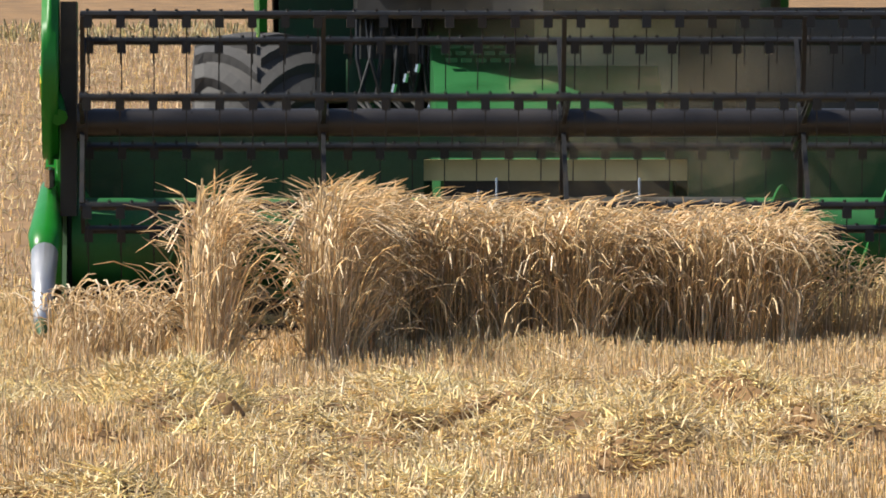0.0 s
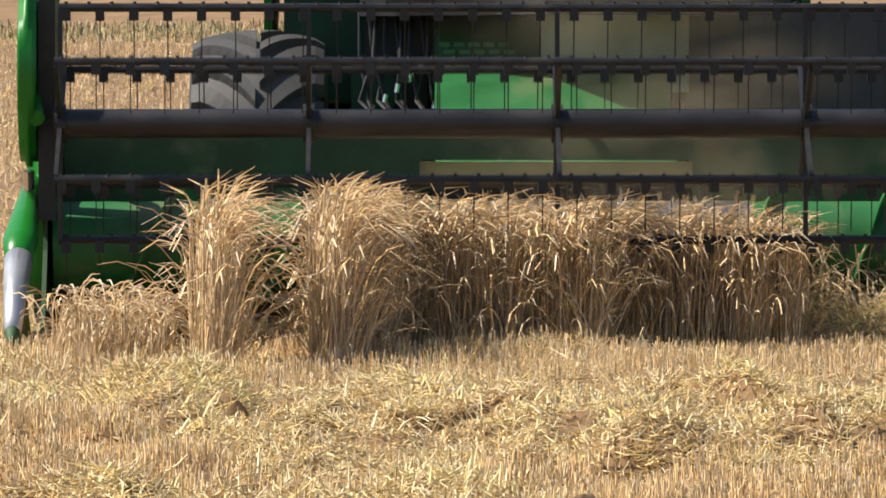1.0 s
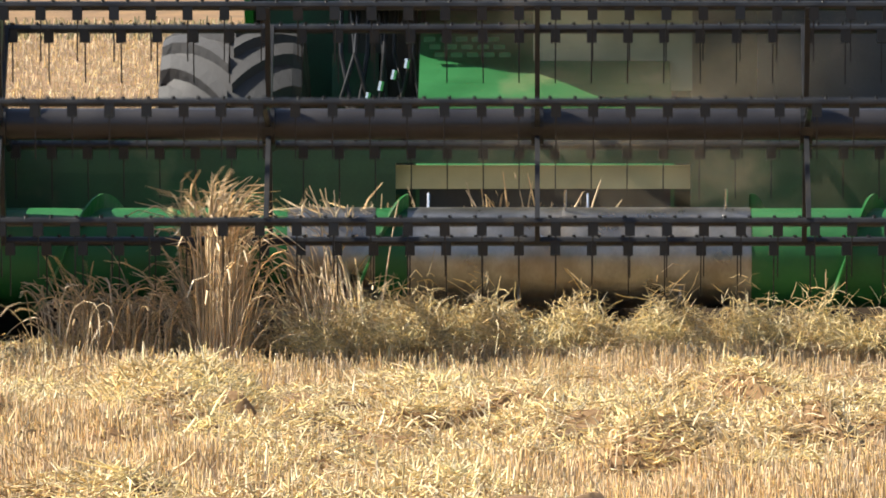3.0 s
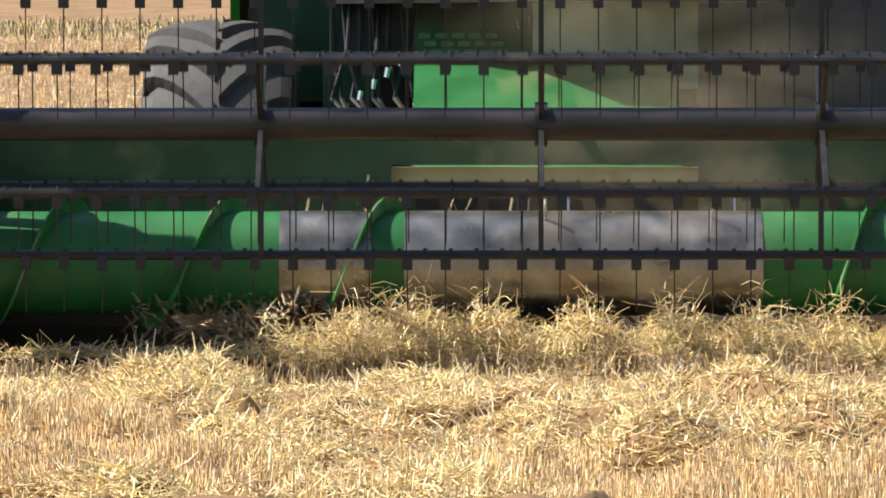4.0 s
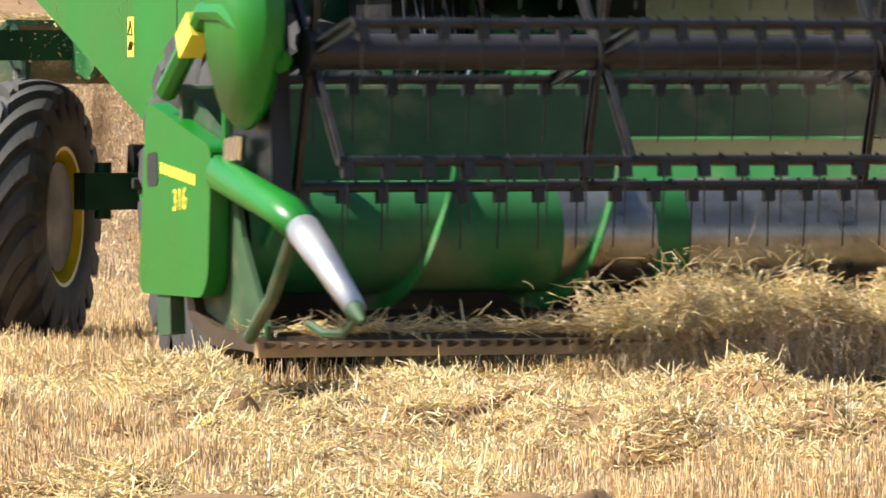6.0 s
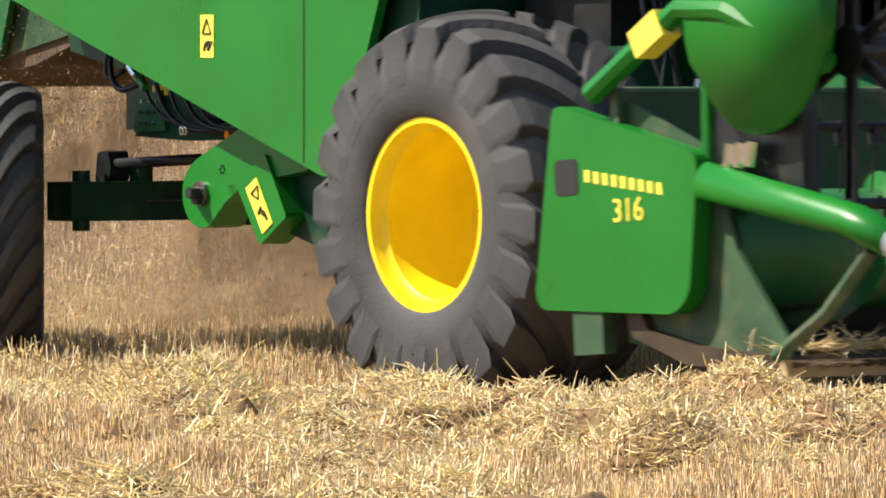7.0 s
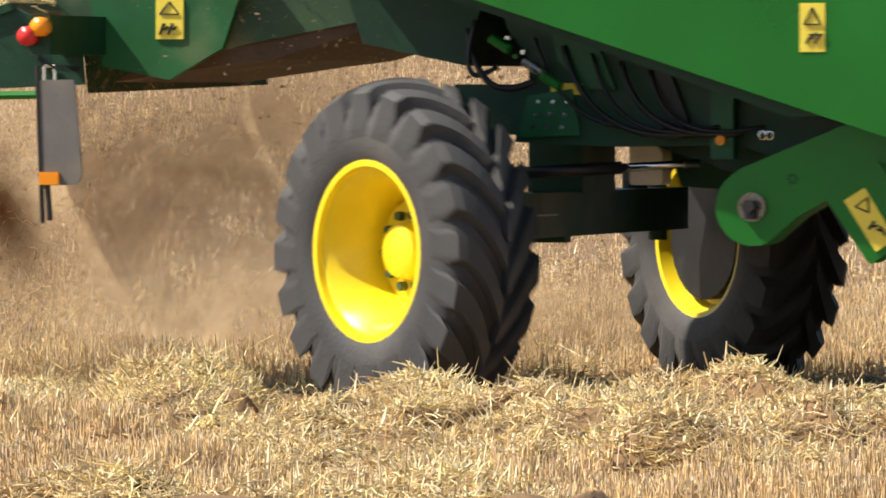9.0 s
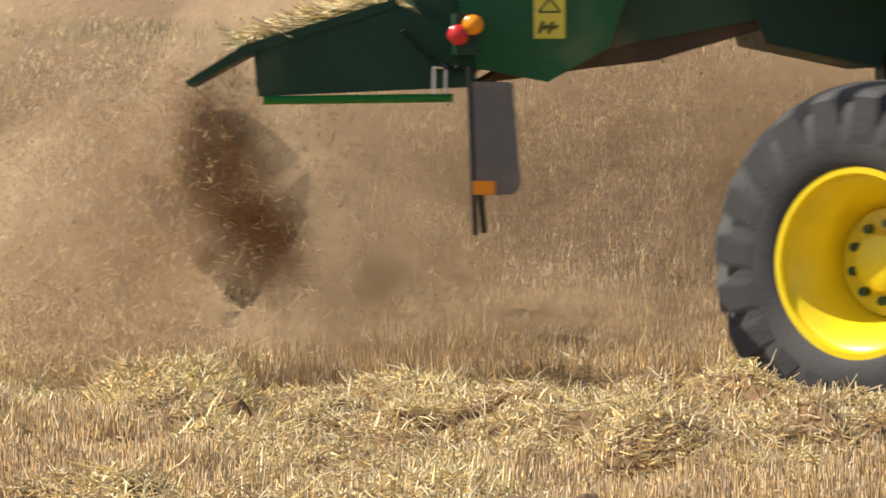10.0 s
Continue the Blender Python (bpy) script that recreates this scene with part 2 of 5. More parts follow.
STEER = [(0.0, 0.0), (4.0, 0.0), (5.0, 14.0), (5.75, 30.0), (6.5, 33.0), (8.5, 33.6), (9.0, 35.2), (9.5, 36.5), (10.0, 37.1)]


def between(rows, t):
    """The rows' values at t, along a smooth curve."""
    ts = [r[0] for r in rows]
    i = max(0, min(len(rows) - 2, int(np.searchsorted(ts, t, "right")) - 1))
    a, c = rows[i], rows[i + 1]
    p, n = rows[max(0, i - 1)], rows[min(len(rows) - 1, i + 2)]
    h = c[0] - a[0]
    u = (t - a[0]) / h
    out = []
    for k in range(1, len(a)):
        ma = (c[k] - p[k]) / (c[0] - p[0]) * h
        mc = (n[k] - a[k]) / (n[0] - a[0]) * h
        out.append((2 * u**3 - 3 * u**2 + 1) * a[k] + (u**3 - 2 * u**2 + u) * ma + (3 * u**2 - 2 * u**3) * c[k] + (u**3 - u**2) * mc)
    return out


def machine_pose(t):
    x, y, th = between(WAY, t)
    return pose(x, y, 0, 0, 0, -th)


def header_local(t):
    f = float(np.interp(t, [r[0] for r in LIFT], [r[1] for r in LIFT]))
    return Matrix.Translation((0.3, 0, 1.7)) @ pose(0, 0, 0, 0, -f, 0) @ Matrix.Translation((-0.3, 0, -1.7))


def header_pose(t):
    return machine_pose(t) @ header_local(t)


STEPS = [i * 0.25 for i in range(41)]
REEL_SPEED, REEL_PHASE = 161.0, -13.0
REEL_X, REEL_Z, REEL_R = 3.74, 1.235, 0.615


# ---- the field ----
BREAKS = [  # bare earthy fronts in the straw: x, y of the front, half width, metres high
    (1.13, 28.05, 0.15, 0.0), (1.58, 28.08, 0.20, 0.0), (1.18, 26.4, 0.20, 0.11), (0.86, 25.0, 0.16, 0.08), (-1.66, 26.3, 0.12, 0.12), (-0.80, 28.6, 0.09, 0.13),
    (-0.93, 26.9, 0.10, 0.08), (0.20, 27.4, 0.14, 0.06), (-0.32, 25.6, 0.22, 0.06), (0.55, 26.0, 0.14, 0.07), (1.52, 25.1, 0.18, 0.08), (-1.2, 25.3, 0.12, 0.07)]


def upright(x, y):
    """Where the stubble stands clear of loose straw, 0 to 1."""
    edge = 0.25 * np.sin(5.0 * x + 1.3 * y) + 0.15 * np.sin(11.0 * x - 3.0 * y)
    low_left = np.clip((-0.66 - x + edge) * 4, 0, 1) * np.clip((28.2 - y + 2 * edge) * 1.5, 0, 1) * np.clip((y - 22.0) * 1.5, 0, 1)
    low_right = np.clip((x - 0.15 + edge) * 4, 0, 1) * np.clip((24.2 - y + 2 * edge) * 1.5, 0, 1)
    slope = 0.7 * np.clip((x - 0.1 + edge) * 3, 0, 1) * np.clip(1 - np.abs(y - 28.2 + 0.3 * x + edge) / 0.5, 0, 1)
    return np.maximum(np.maximum(low_left, low_right), slope)


def bare(x, y):
    """How bare of straw the hollows are, 0 to 1."""
    b = 0.95 * np.exp(-(((x + 0.66) / 0.17) ** 2 + ((y - 29.6) / 0.9) ** 2))
    for px, py, rx, high in BREAKS:
        b = b + 1.1 * np.exp(-(((x - px) / rx) ** 4 + ((y - py + 0.22) / 0.32) ** 4))
    return np.clip(b, 0, 1)


def lumps(x, y):
    """Height of the straw-covered ground: a bank of straw in front, tracks behind it, a rise far off."""
    far = np.clip((y - 60.0) / 300.0, 0, 4.0)
    z = 14.0 * far ** 1.15 - 0.04
    edge = 30.15 - 0.78 * np.clip(x + 0.5, -3, 3.4) * (x > -0.5)
    u = np.clip((edge - y) / 0.7, 0, 1)
    bank = 0.145 * u * u * (3 - 2 * u)
    near = np.clip((46.0 - y) / 8.0, 0, 1)
    heap = 0.07 * np.exp(-(((x + 1.08) / 0.30) ** 2 + ((y - 29.6) / 0.6) ** 2)) + 0.02 * np.exp(-(((x - 1.3) / 0.8) ** 2 + ((y - 28.0) / 0.5) ** 2))
    heap -= 0.27 * np.exp(-(((x + 0.64) / 0.18) ** 2 + ((y - 29.6) / 1.3) ** 2))
    heap += 0.05 * np.exp(-(((x + 1.5) / 0.5) ** 2 + ((y - 27.2) / 0.5) ** 2)) + 0.10 * np.exp(-(((x - 1.35) / 0.7) ** 2 + ((y - 26.7) / 0.28) ** 2))
    heap += 0.05 * np.exp(-(((x + 0.2) / 0.6) ** 2 + ((y - 25.2) / 0.4) ** 2)) + 0.05 * np.exp(-(((x - 0.9) / 0.5) ** 2 + ((y - 24.4) / 0.35) ** 2))
    heap += 0.07 * np.exp(-(((x - 0.0) / 0.5) ** 2 + ((y - 32.6) / 0.4) ** 2))
    heap += 0.05 * np.clip((y - 30.6) / 0.8, 0, 1) * np.clip((41 - y) / 2.0, 0, 1)
    for px, py, rx, high in BREAKS:
        back = np.clip(y - py, 0, None)
        heap += high * np.exp(-(((x - px) / (rx * 1.3)) ** 2)) * np.clip((y - py) / 0.06, 0, 1) * np.exp(-(back / 0.5) ** 2)
    terrace = np.clip((x - 0.1) / 1.1, 0, 1)
    front = 28.1 + 0.12 * np.sin(3.1 * x) + 0.07 * np.sin(8.0 * x)
    heap += (0.075 + 0.10 * np.clip((x - 1.1) / 0.7, 0, 1)) * terrace * np.clip((y - front) / 0.08, 0, 1) * np.clip((29.7 - y) / 0.8, 0, 1)
    # ridges of raked straw, steep towards the camera's side, low behind
    ph = 0.95 * y + 0.55 * np.sin(1.9 * x + 0.4 * y) + 0.30 * np.sin(4.3 * x + 1.0) + 0.16 * np.sin(9.1 * x - 1.3 * y)
    saw = ph - np.floor(ph)
    rise = np.where(saw < 0.10, saw / 0.10, (1 - saw) / 0.90)
    much = np.clip(0.45 + 0.6 * np.sin(1.7 * x + 2.1 * np.sin(0.9 * y)) * np.sin(1.3 * y + 0.8 * x + 0.5), 0, 1) * (1 - 0.8 * upright(x, y))
    heap += 0.10 * rise * much * np.clip((29.2 - y) / 0.8, 0, 1)
    wave = 0.022 * np.sin(2.1 * x + 0.7 * y) + 0.022 * np.sin(3.7 * x - 1.9 * y + 1.0) + 0.018 * np.sin(7.1 * x + 5.3 * y) + 0.012 * np.sin(13.0 * x - 6.0 * y)
    clods = 0.05 * np.sin(5.1 * x + 2.3 * np.sin(2.2 * y)) * np.sin(3.3 * y - 1.1 * x) + 0.034 * np.sin(9.3 * x - 4.0 * y) * np.sin(6.1 * y + 2.0 * x)
    return z + near * (bank + heap + wave + clods * np.clip((32.0 - y) / 2.0, 0, 1))


def edge_of_bank(x):
    return 30.15 - 0.78 * np.clip(x + 0.5, -3, 3.4) * (x > -0.5)


def driven_over(x, y):
    """Where wheels and header have flattened the stubble behind the bank."""
    return (y > edge_of_bank(x) + 0.1) & (y < 33.8)


def ground_sheet():
    xs = np.concatenate([-np.geomspace(900, 3, 32), np.linspace(-2.6, 2.6, 210), np.geomspace(3, 900, 32)])
    ys = np.concatenate([[-300, -120, -40, -10, 5, 14], np.linspace(20, 32, 380), np.linspace(32.1, 46, 110), np.geomspace(47, 1600, 50)])
    gx, gy = np.meshgrid(xs, ys)
    v = np.stack([gx, gy, lumps(gx, gy)], -1).reshape(-1, 3)
    n, m = len(xs), len(ys)
    f = [(j * n + i, j * n + i + 1, (j + 1) * n + i + 1, (j + 1) * n + i) for j in range(m - 1) for i in range(n - 1)]
    me = bpy.data.meshes.new("ground")
    me.from_pydata(v.tolist(), [], f)
    me.materials.append(SOIL)
    me.shade_smooth()
    return tagged(new("ground", me), "stubble field of golden straw and brown soil, rising behind", "ground", kind="structure")


def strands(base, heading, lean, length, width, bend, segs):
    """Vertices and faces of many three-sided straws. base: n x 3; heading, lean, bend in radians; all arrays of length n."""
    n = len(base)
    rows = []
    p = base.copy()
    tilt = lean.copy()
    step = length / segs
    side = np.stack([-np.sin(heading), np.cos(heading), np.zeros(n)], -1)
    for s in range(segs + 1):
        d = np.stack([np.cos(heading) * np.sin(tilt), np.sin(heading) * np.sin(tilt), np.cos(tilt)], -1)
        up = np.cross(side, d)
        w = (width * (1.0 if s < segs else 0.6))[:, None]
        rows.append(np.stack([p + side * w * 0.5, p - side * w * 0.5, p + up * w * 0.7], 1))
        p = p + d * step[:, None]
        tilt = tilt + bend / segs
    v = np.stack(rows, 1).reshape(-1, 3)
    k = 3 * (segs + 1)
    one = []
    for s in range(segs):
        a = 3 * s
        for i in range(3):
            j = (i + 1) % 3
            one.append((a + i, a + j, a + 3 + j, a + 3 + i))
    f = (np.array(one)[None] + (np.arange(n) * k)[:, None, None]).reshape(-1, 4)
    return v, f


def quad_mesh(name, v, f, mat):
    me = bpy.data.meshes.new(name)
    me.vertices.add(len(v))
    me.vertices.foreach_set("co", np.asarray(v, np.float32).ravel())
    k = f.shape[1]
    me.loops.add(f.size)
    me.loops.foreach_set("vertex_index", np.asarray(f, np.int32).ravel())
    me.polygons.add(len(f))
    me.polygons.foreach_set("loop_start", np.arange(0, f.size, k, dtype=np.int32))
    me.polygons.foreach_set("loop_total", np.full(len(f), k, dtype=np.int32))
    me.update()
    me.validate()
    me.materials.append(mat)
    return new(name, me)


rng = np.random.default_rng(4)


def scatter(x0, x1, y0, y1, n, widen=0.0):
    y = rng.uniform(y0, y1, n)
    x = rng.uniform(x0, x1, n) * (1 + widen * (y - y0))
    return np.stack([x, y, lumps(x, y)], -1)


def stubble(name, label, n, area, height, width):
    b = scatter(*area, n)
    b = b[(~driven_over(b[:, 0], b[:, 1]) | (rng.random(n) < 0.25)) & (rng.random(n) > 0.75 * bare(b[:, 0], b[:, 1]))]
    n = len(b)
    b = b[(b[:, 1] > 33) | (rng.random(n) < 0.10 + 0.90 * upright(b[:, 0], b[:, 1]))]
    n = len(b)
    b[:, 0] = np.round(b[:, 0] / 0.13) * 0.13 + rng.normal(0, 0.055, n)
    b[:, 2] = lumps(b[:, 0], b[:, 1]) - 0.01
    v, f = strands(b, rng.uniform(0, 6.28, n), np.abs(rng.normal(0, 0.30, n)), rng.uniform(0.4, 1.15, n) * height * np.where((b[:, 1] > 26.8) & (b[:, 1] < 33), 0.62, 1.0), rng.uniform(0.7, 1.3, n) * width, rng.normal(0, 0.1, n), 1)
    return tagged(quad_mesh(name, v, f, STUBBLE), label, "stubble", kind="stuff")


def litter(name, label, n, area, length, width, mat, z=0.05):
    b = scatter(*area, n)
    patch = np.sin(b[:, 0] * 2.3 + 1.1 * np.sin(b[:, 1] * 1.7)) + np.sin(b[:, 1] * 3.1 - b[:, 0] * 0.8) + 0.9 * np.sin(b[:, 0] * 5.7 + 2.0 * np.sin(b[:, 1] * 2.9))
    near = b[:, 1] < 33
    patch = np.where(near, 0.5 * patch + 14.0 * (b[:, 2] - 0.10) + 1.0 - 2.0 * upright(b[:, 0], b[:, 1]), patch)
    b = b[(rng.uniform(-1.1, 1.9, n) < patch) & (~driven_over(b[:, 0], b[:, 1]) | (rng.random(n) < 0.85))]
    b = b[rng.random(len(b)) > bare(b[:, 0], b[:, 1])]
    n = len(b)
    b[:, 2] += rng.uniform(0.0, 1.0, n) ** 2 * z
    lean = np.where(rng.random(n) < 0.22, rng.uniform(0.5, 2.3, n), rng.normal(1.55, 0.28, n))
    long = np.minimum(rng.lognormal(0.0, 0.45, n), 2.6) * length
    head = rng.uniform(0, 6.28, n)
    v, f = strands(b, head, lean, long, rng.uniform(0.55, 1.3, n) * width, rng.normal(0.0, 0.6, n), 2 if area[2] < 30 else 1)
    return tagged(quad_mesh(name, v, f, mat), label, "straw", kind="stuff")


ground_sheet()
stubble("stubble", "short upright golden stubble stems left by the mower", 120000, (-2.2, 2.2, 21.5, 33), 0.090, 0.0062)
stubble("stubble", "golden stubble stems under and behind the machine", 62000, (-3.4, 3.4, 33, 50), 0.13, 0.0060)
stubble("stubble", "sparse golden stubble farther out on the field", 34000, (-10, 10, 50, 130), 0.14, 0.016)
litter("loose_straw", "loose cut golden straw lying in drifts over the stubble", 220000, (-2.2, 2.2, 21.5, 33), 0.052, 0.0060, STRAW, 0.04)
litter("loose_straw", "loose straw lying under and behind the machine", 190000, (-3.4, 3.4, 33, 50), 0.070, 0.0062, STRAW, 0.07)
litter("loose_straw", "loose pale straw scattered farther out on the field", 80000, (-10, 10, 50, 130), 0.085, 0.015, STRAW, 0.04)


def straw_heap(x, y, rx, ry, h):
    """A mound of tangled straw over a soft core."""
    r = np.random.default_rng(15)
    n = 16000
    a, q = r.uniform(0, 6.28, n), np.sqrt(r.uniform(0, 1.25, n))
    px, py = rx * q * np.cos(a), ry * q * np.sin(a)
    z = h * np.clip(1 - q ** 2.6, -0.25, 1) * (1 + 0.18 * np.sin(9 * px) * np.sin(7 * py + 4 * px)) + r.uniform(-0.04, 0.03, n)
    v, f = strands(np.stack([px, py, z], -1), r.uniform(0, 6.28, n), np.where(r.random(n) < 0.2, r.uniform(0.5, 2.3, n), r.normal(1.55, 0.3, n)), np.minimum(r.lognormal(0, 0.45, n), 2.6) * 0.054,
                   r.uniform(0.0040, 0.0085, n), r.normal(0.0, 0.6, n), 2)
    ob = quad_mesh("straw_mound", v, f, STRAW)
    ob.matrix_basis = pose(x, y, float(lumps(np.float64(x), np.float64(y))))
    return tagged(ob, "rounded mound of loose golden straw on the stubble", "straw", kind="stuff")


straw_heap(-1.08, 29.5, 0.36, 0.7, 0.17)
weeds = scatter(-12, 12, 122, 130, 3000)
v, f = strands(weeds, rng.uniform(0, 6.28, 3000), np.abs(rng.normal(0, 0.4, 3000)), rng.uniform(0.05, 0.2, 3000), np.full(3000, 0.04), rng.normal(0, 0.4, 3000), 1)
tagged(quad_mesh("grass_strip", v, f, WEED), "thin strip of dull green weeds across the far stubble", "grass", kind="stuff")


# ---- wheels ----
def wheel(name, label, parent, R, width, rim_r, lugs, at, lug_h=0.05, left=False):
    """A tractor tyre with slanted lugs on a dished yellow rim; the outer face looks along -y."""
    hub = new(name)
    hub.parent = parent
    hub.matrix_basis = at
    hub["label"] = label
    w = width / 2
    base = R - lug_h
    drop = 0.075 * R  # how far the crown falls towards the shoulders
    wall = base - drop - rim_r
    bm = bmesh.new()
    half = [(rim_r, 0.88), (rim_r + 0.03, 0.96), (rim_r + wall * 0.40, 1.0), (rim_r + wall * 0.70, 0.97), (rim_r + wall * 0.92, 0.88), (base - drop * 0.70, 0.76), (base - drop * 0.30, 0.50), (base - drop * 0.06, 0.22)]
    prof = [(r, -w * q) for r, q in half] + [(base, 0.0)] + [(r, w * q) for r, q in half[::-1]]
    lathe(bm, prof, 96, True)
    tyre = part("tyre", bm, RUBBER, hub, "black rubber tyre, dusty on its sidewalls", True)
    tyre.data.set_sharp_from_angle(angle=radians(50))
    th = math.pi / lugs * 0.56
    for side in (-1, 1):
        bm = bmesh.new()
        prev = None
        for q in range(9):
            u = min(1.0, q / 7)
            y = side * w * (0.03 + 0.92 * u)
            a = (1 - u) ** 1.5 * 2 * math.pi / lugs * 1.25
            top = R - drop * u ** 2.0
            low = base - drop * u ** 2.0 - 0.03
            if q == 7:
                top -= 0.012
            if q == 8:  # runs out on the sidewall
                y, a = side * w * 1.0, a - th * 0.30
                low, top = rim_r + wall * 0.44, rim_r + wall * 0.58
            t2 = th * (0.80 + 0.35 * u)
            ring = [bm.verts.new((r * math.sin(a + da), y, r * math.cos(a + da))) for da, r in ((-t2 * 1.2, low), (-t2 * 0.8, top), (t2 * 0.8, top), (t2 * 1.2, low))]
            if prev:
                for k in range(3):
                    bm.faces.new((prev[k], prev[k + 1], ring[k + 1], ring[k]))
            else:
                bm.faces.new(ring)
            prev = ring
        bm.faces.new(prev[::-1])
        first = part("lug", bm, RUBBER, hub, "worn dusty rubber lug")
        first.matrix_basis = pose(0, 0, 0, 0, 0 if side < 0 else 180 / lugs, 0)
        for i in range(1, lugs):
            o = new("lug", first.data)
            o.parent = hub
            o.matrix_basis = pose(0, 0, 0, 0, 360 * i / lugs + (0 if side < 0 else 180 / lugs), 0)
    bm = bmesh.new()
    hubh = 0.03 if R > 0.8 else 0.09
    deep = -0.17 if R > 0.8 else -0.05
    cone = 0.93 if R > 0.8 else 0.72
    prof = [(rim_r + 0.025, -w * 0.88), (rim_r + 0.025, -w * 0.92), (rim_r - 0.012, -w * 0.92), (rim_r - 0.02, -w * 0.80), (rim_r - 0.045, -w * 0.74), (rim_r * cone - 0.02, -deep - 0.07), (rim_r * cone - 0.045, -deep - 0.01),
            (rim_r * 0.60, -deep), (rim_r * 0.58, -deep - 0.012), (rim_r * 0.34, -deep - 0.02), (rim_r * 0.30, -deep - hubh), (rim_r * 0.22, -deep - hubh - 0.012), (0.001, -deep - hubh - 0.012)]
    lathe(bm, prof, 64)
    prof = [(rim_r + 0.02, w * 0.9), (rim_r - 0.02, w * 0.86), (rim_r - 0.05, w * 0.5), (rim_r - 0.06, -deep + 0.04), (0.1, -deep + 0.05)]
    lathe(bm, prof, 48)
    rim = part("rim", bm, YELLOW, hub, "yellow dished steel rim", True)
    rim.data.set_sharp_from_angle(angle=radians(40))
    # Added black drum: covers the inner yellow where the rim lies in shade.
    bm = bmesh.new()
    rod(bm, (0, -deep + 0.02, 0), (0, w * 0.72, 0), rim_r * 0.78, 24)
    part("hub_drum", bm, BLACK, hub, "black drum added to hold the shade inside the rim")
    for i in range(10):
        a = 2 * math.pi * i / 10
        bm = bmesh.new()
        r = rim_r * (0.52 if R > 0.8 else 0.42)
        rod(bm, (r * math.sin(a), -deep - 0.01, r * math.cos(a)), (r * math.sin(a), -deep - 0.055, r * math.cos(a)), 0.020, 6)
        part("wheel_bolt", bm, GREEN_WORN, hub, "" if i else "hexagonal wheel bolt")
    return hub


# ---- the combine harvester ----
combine = thing("combine_harvester", "green combine harvester with yellow wheel rims, turning on the stubble", "combine harvester")
SIDE = 1.62
for s in (-1, 1):
    y0, y1 = (-SIDE, -SIDE + 0.05) if s < 0 else (SIDE - 0.05, SIDE)
    bm = bmesh.new()
    prism(bm, rounded([(-1.30, 0.99), (-1.19, 1.02), (-0.72, 2.2), (-0.60, 3.0), (-4.6, 3.0), (-4.6, 2.05)], 0.05), y0, y1)
    panel = part("side_panel", bm, GREEN, combine, "glossy green side panel with a slanting lower edge")
    bm = bmesh.new()
    yo = y0 - 0.002 if s < 0 else y1 - 0.002
    box(bm, -1.475, -1.465, yo, yo + 0.004, 1.06, 3.0)
    part("panel_seam", bm, BLACK, panel, "thin dark gap between panels")
    bm = bmesh.new()
    rod(bm, (-1.24, s * (SIDE + 0.03), 1.09), (-1.24, s * (SIDE - 0.01), 1.09), 0.035, 16)
    part("marker_lamp", bm, AMBER, panel, "round amber marker lamp", True)
    bm = bmesh.new()
    yo = s * (SIDE + 0.003)
    box(bm, -2.32, -2.21, min(yo, yo - s * 0.004), max(yo, yo - s * 0.004), 1.555, 1.76)
    st = part("warning_sticker", bm, DECAL, panel, "yellow safety sticker with a black triangle and pictogram")
    yo = s * (SIDE + 0.006)
    bm = bmesh.new()
    for k in range(3):
        a, c = [(-2.30, 1.67), (-2.23, 1.67), (-2.265, 1.74)][k], [(-2.30, 1.67), (-2.23, 1.67), (-2.265, 1.74)][(k + 1) % 3]
        rod(bm, (a[0], yo, a[1]), (c[0], yo, c[1]), 0.004, 4)
    for k in range(5):
        rod(bm, (-2.29 + 0.012 * k, yo, 1.59 + 0.018 * ((k * 2) % 3)), (-2.275 + 0.014 * k, yo, 1.62 + 0.008 * (k % 3)), 0.006, 4)
    part("sticker_print", bm, INK, panel)

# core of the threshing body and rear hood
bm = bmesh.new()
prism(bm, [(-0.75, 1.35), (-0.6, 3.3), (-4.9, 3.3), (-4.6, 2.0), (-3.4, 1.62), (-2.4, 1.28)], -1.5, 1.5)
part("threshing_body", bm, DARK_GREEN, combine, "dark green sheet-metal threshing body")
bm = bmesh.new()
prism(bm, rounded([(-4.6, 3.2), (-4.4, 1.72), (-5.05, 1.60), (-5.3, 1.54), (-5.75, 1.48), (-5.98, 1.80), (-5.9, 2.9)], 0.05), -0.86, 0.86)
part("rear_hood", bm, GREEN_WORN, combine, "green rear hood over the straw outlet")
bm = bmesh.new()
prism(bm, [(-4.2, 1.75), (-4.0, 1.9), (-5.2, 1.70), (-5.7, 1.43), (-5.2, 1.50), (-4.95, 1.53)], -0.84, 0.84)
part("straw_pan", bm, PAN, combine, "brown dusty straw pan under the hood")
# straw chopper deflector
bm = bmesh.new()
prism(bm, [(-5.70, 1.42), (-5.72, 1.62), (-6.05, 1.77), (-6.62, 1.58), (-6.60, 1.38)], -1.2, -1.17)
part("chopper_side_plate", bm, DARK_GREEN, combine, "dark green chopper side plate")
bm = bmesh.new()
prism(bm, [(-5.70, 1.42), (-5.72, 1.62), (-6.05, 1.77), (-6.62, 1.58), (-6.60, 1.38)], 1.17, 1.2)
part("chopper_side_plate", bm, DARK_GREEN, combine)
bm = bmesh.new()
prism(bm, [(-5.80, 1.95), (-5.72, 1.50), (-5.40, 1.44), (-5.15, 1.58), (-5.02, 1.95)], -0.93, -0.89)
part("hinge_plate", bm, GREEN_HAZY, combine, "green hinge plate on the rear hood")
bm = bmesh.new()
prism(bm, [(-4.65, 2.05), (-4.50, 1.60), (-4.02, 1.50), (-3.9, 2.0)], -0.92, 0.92)
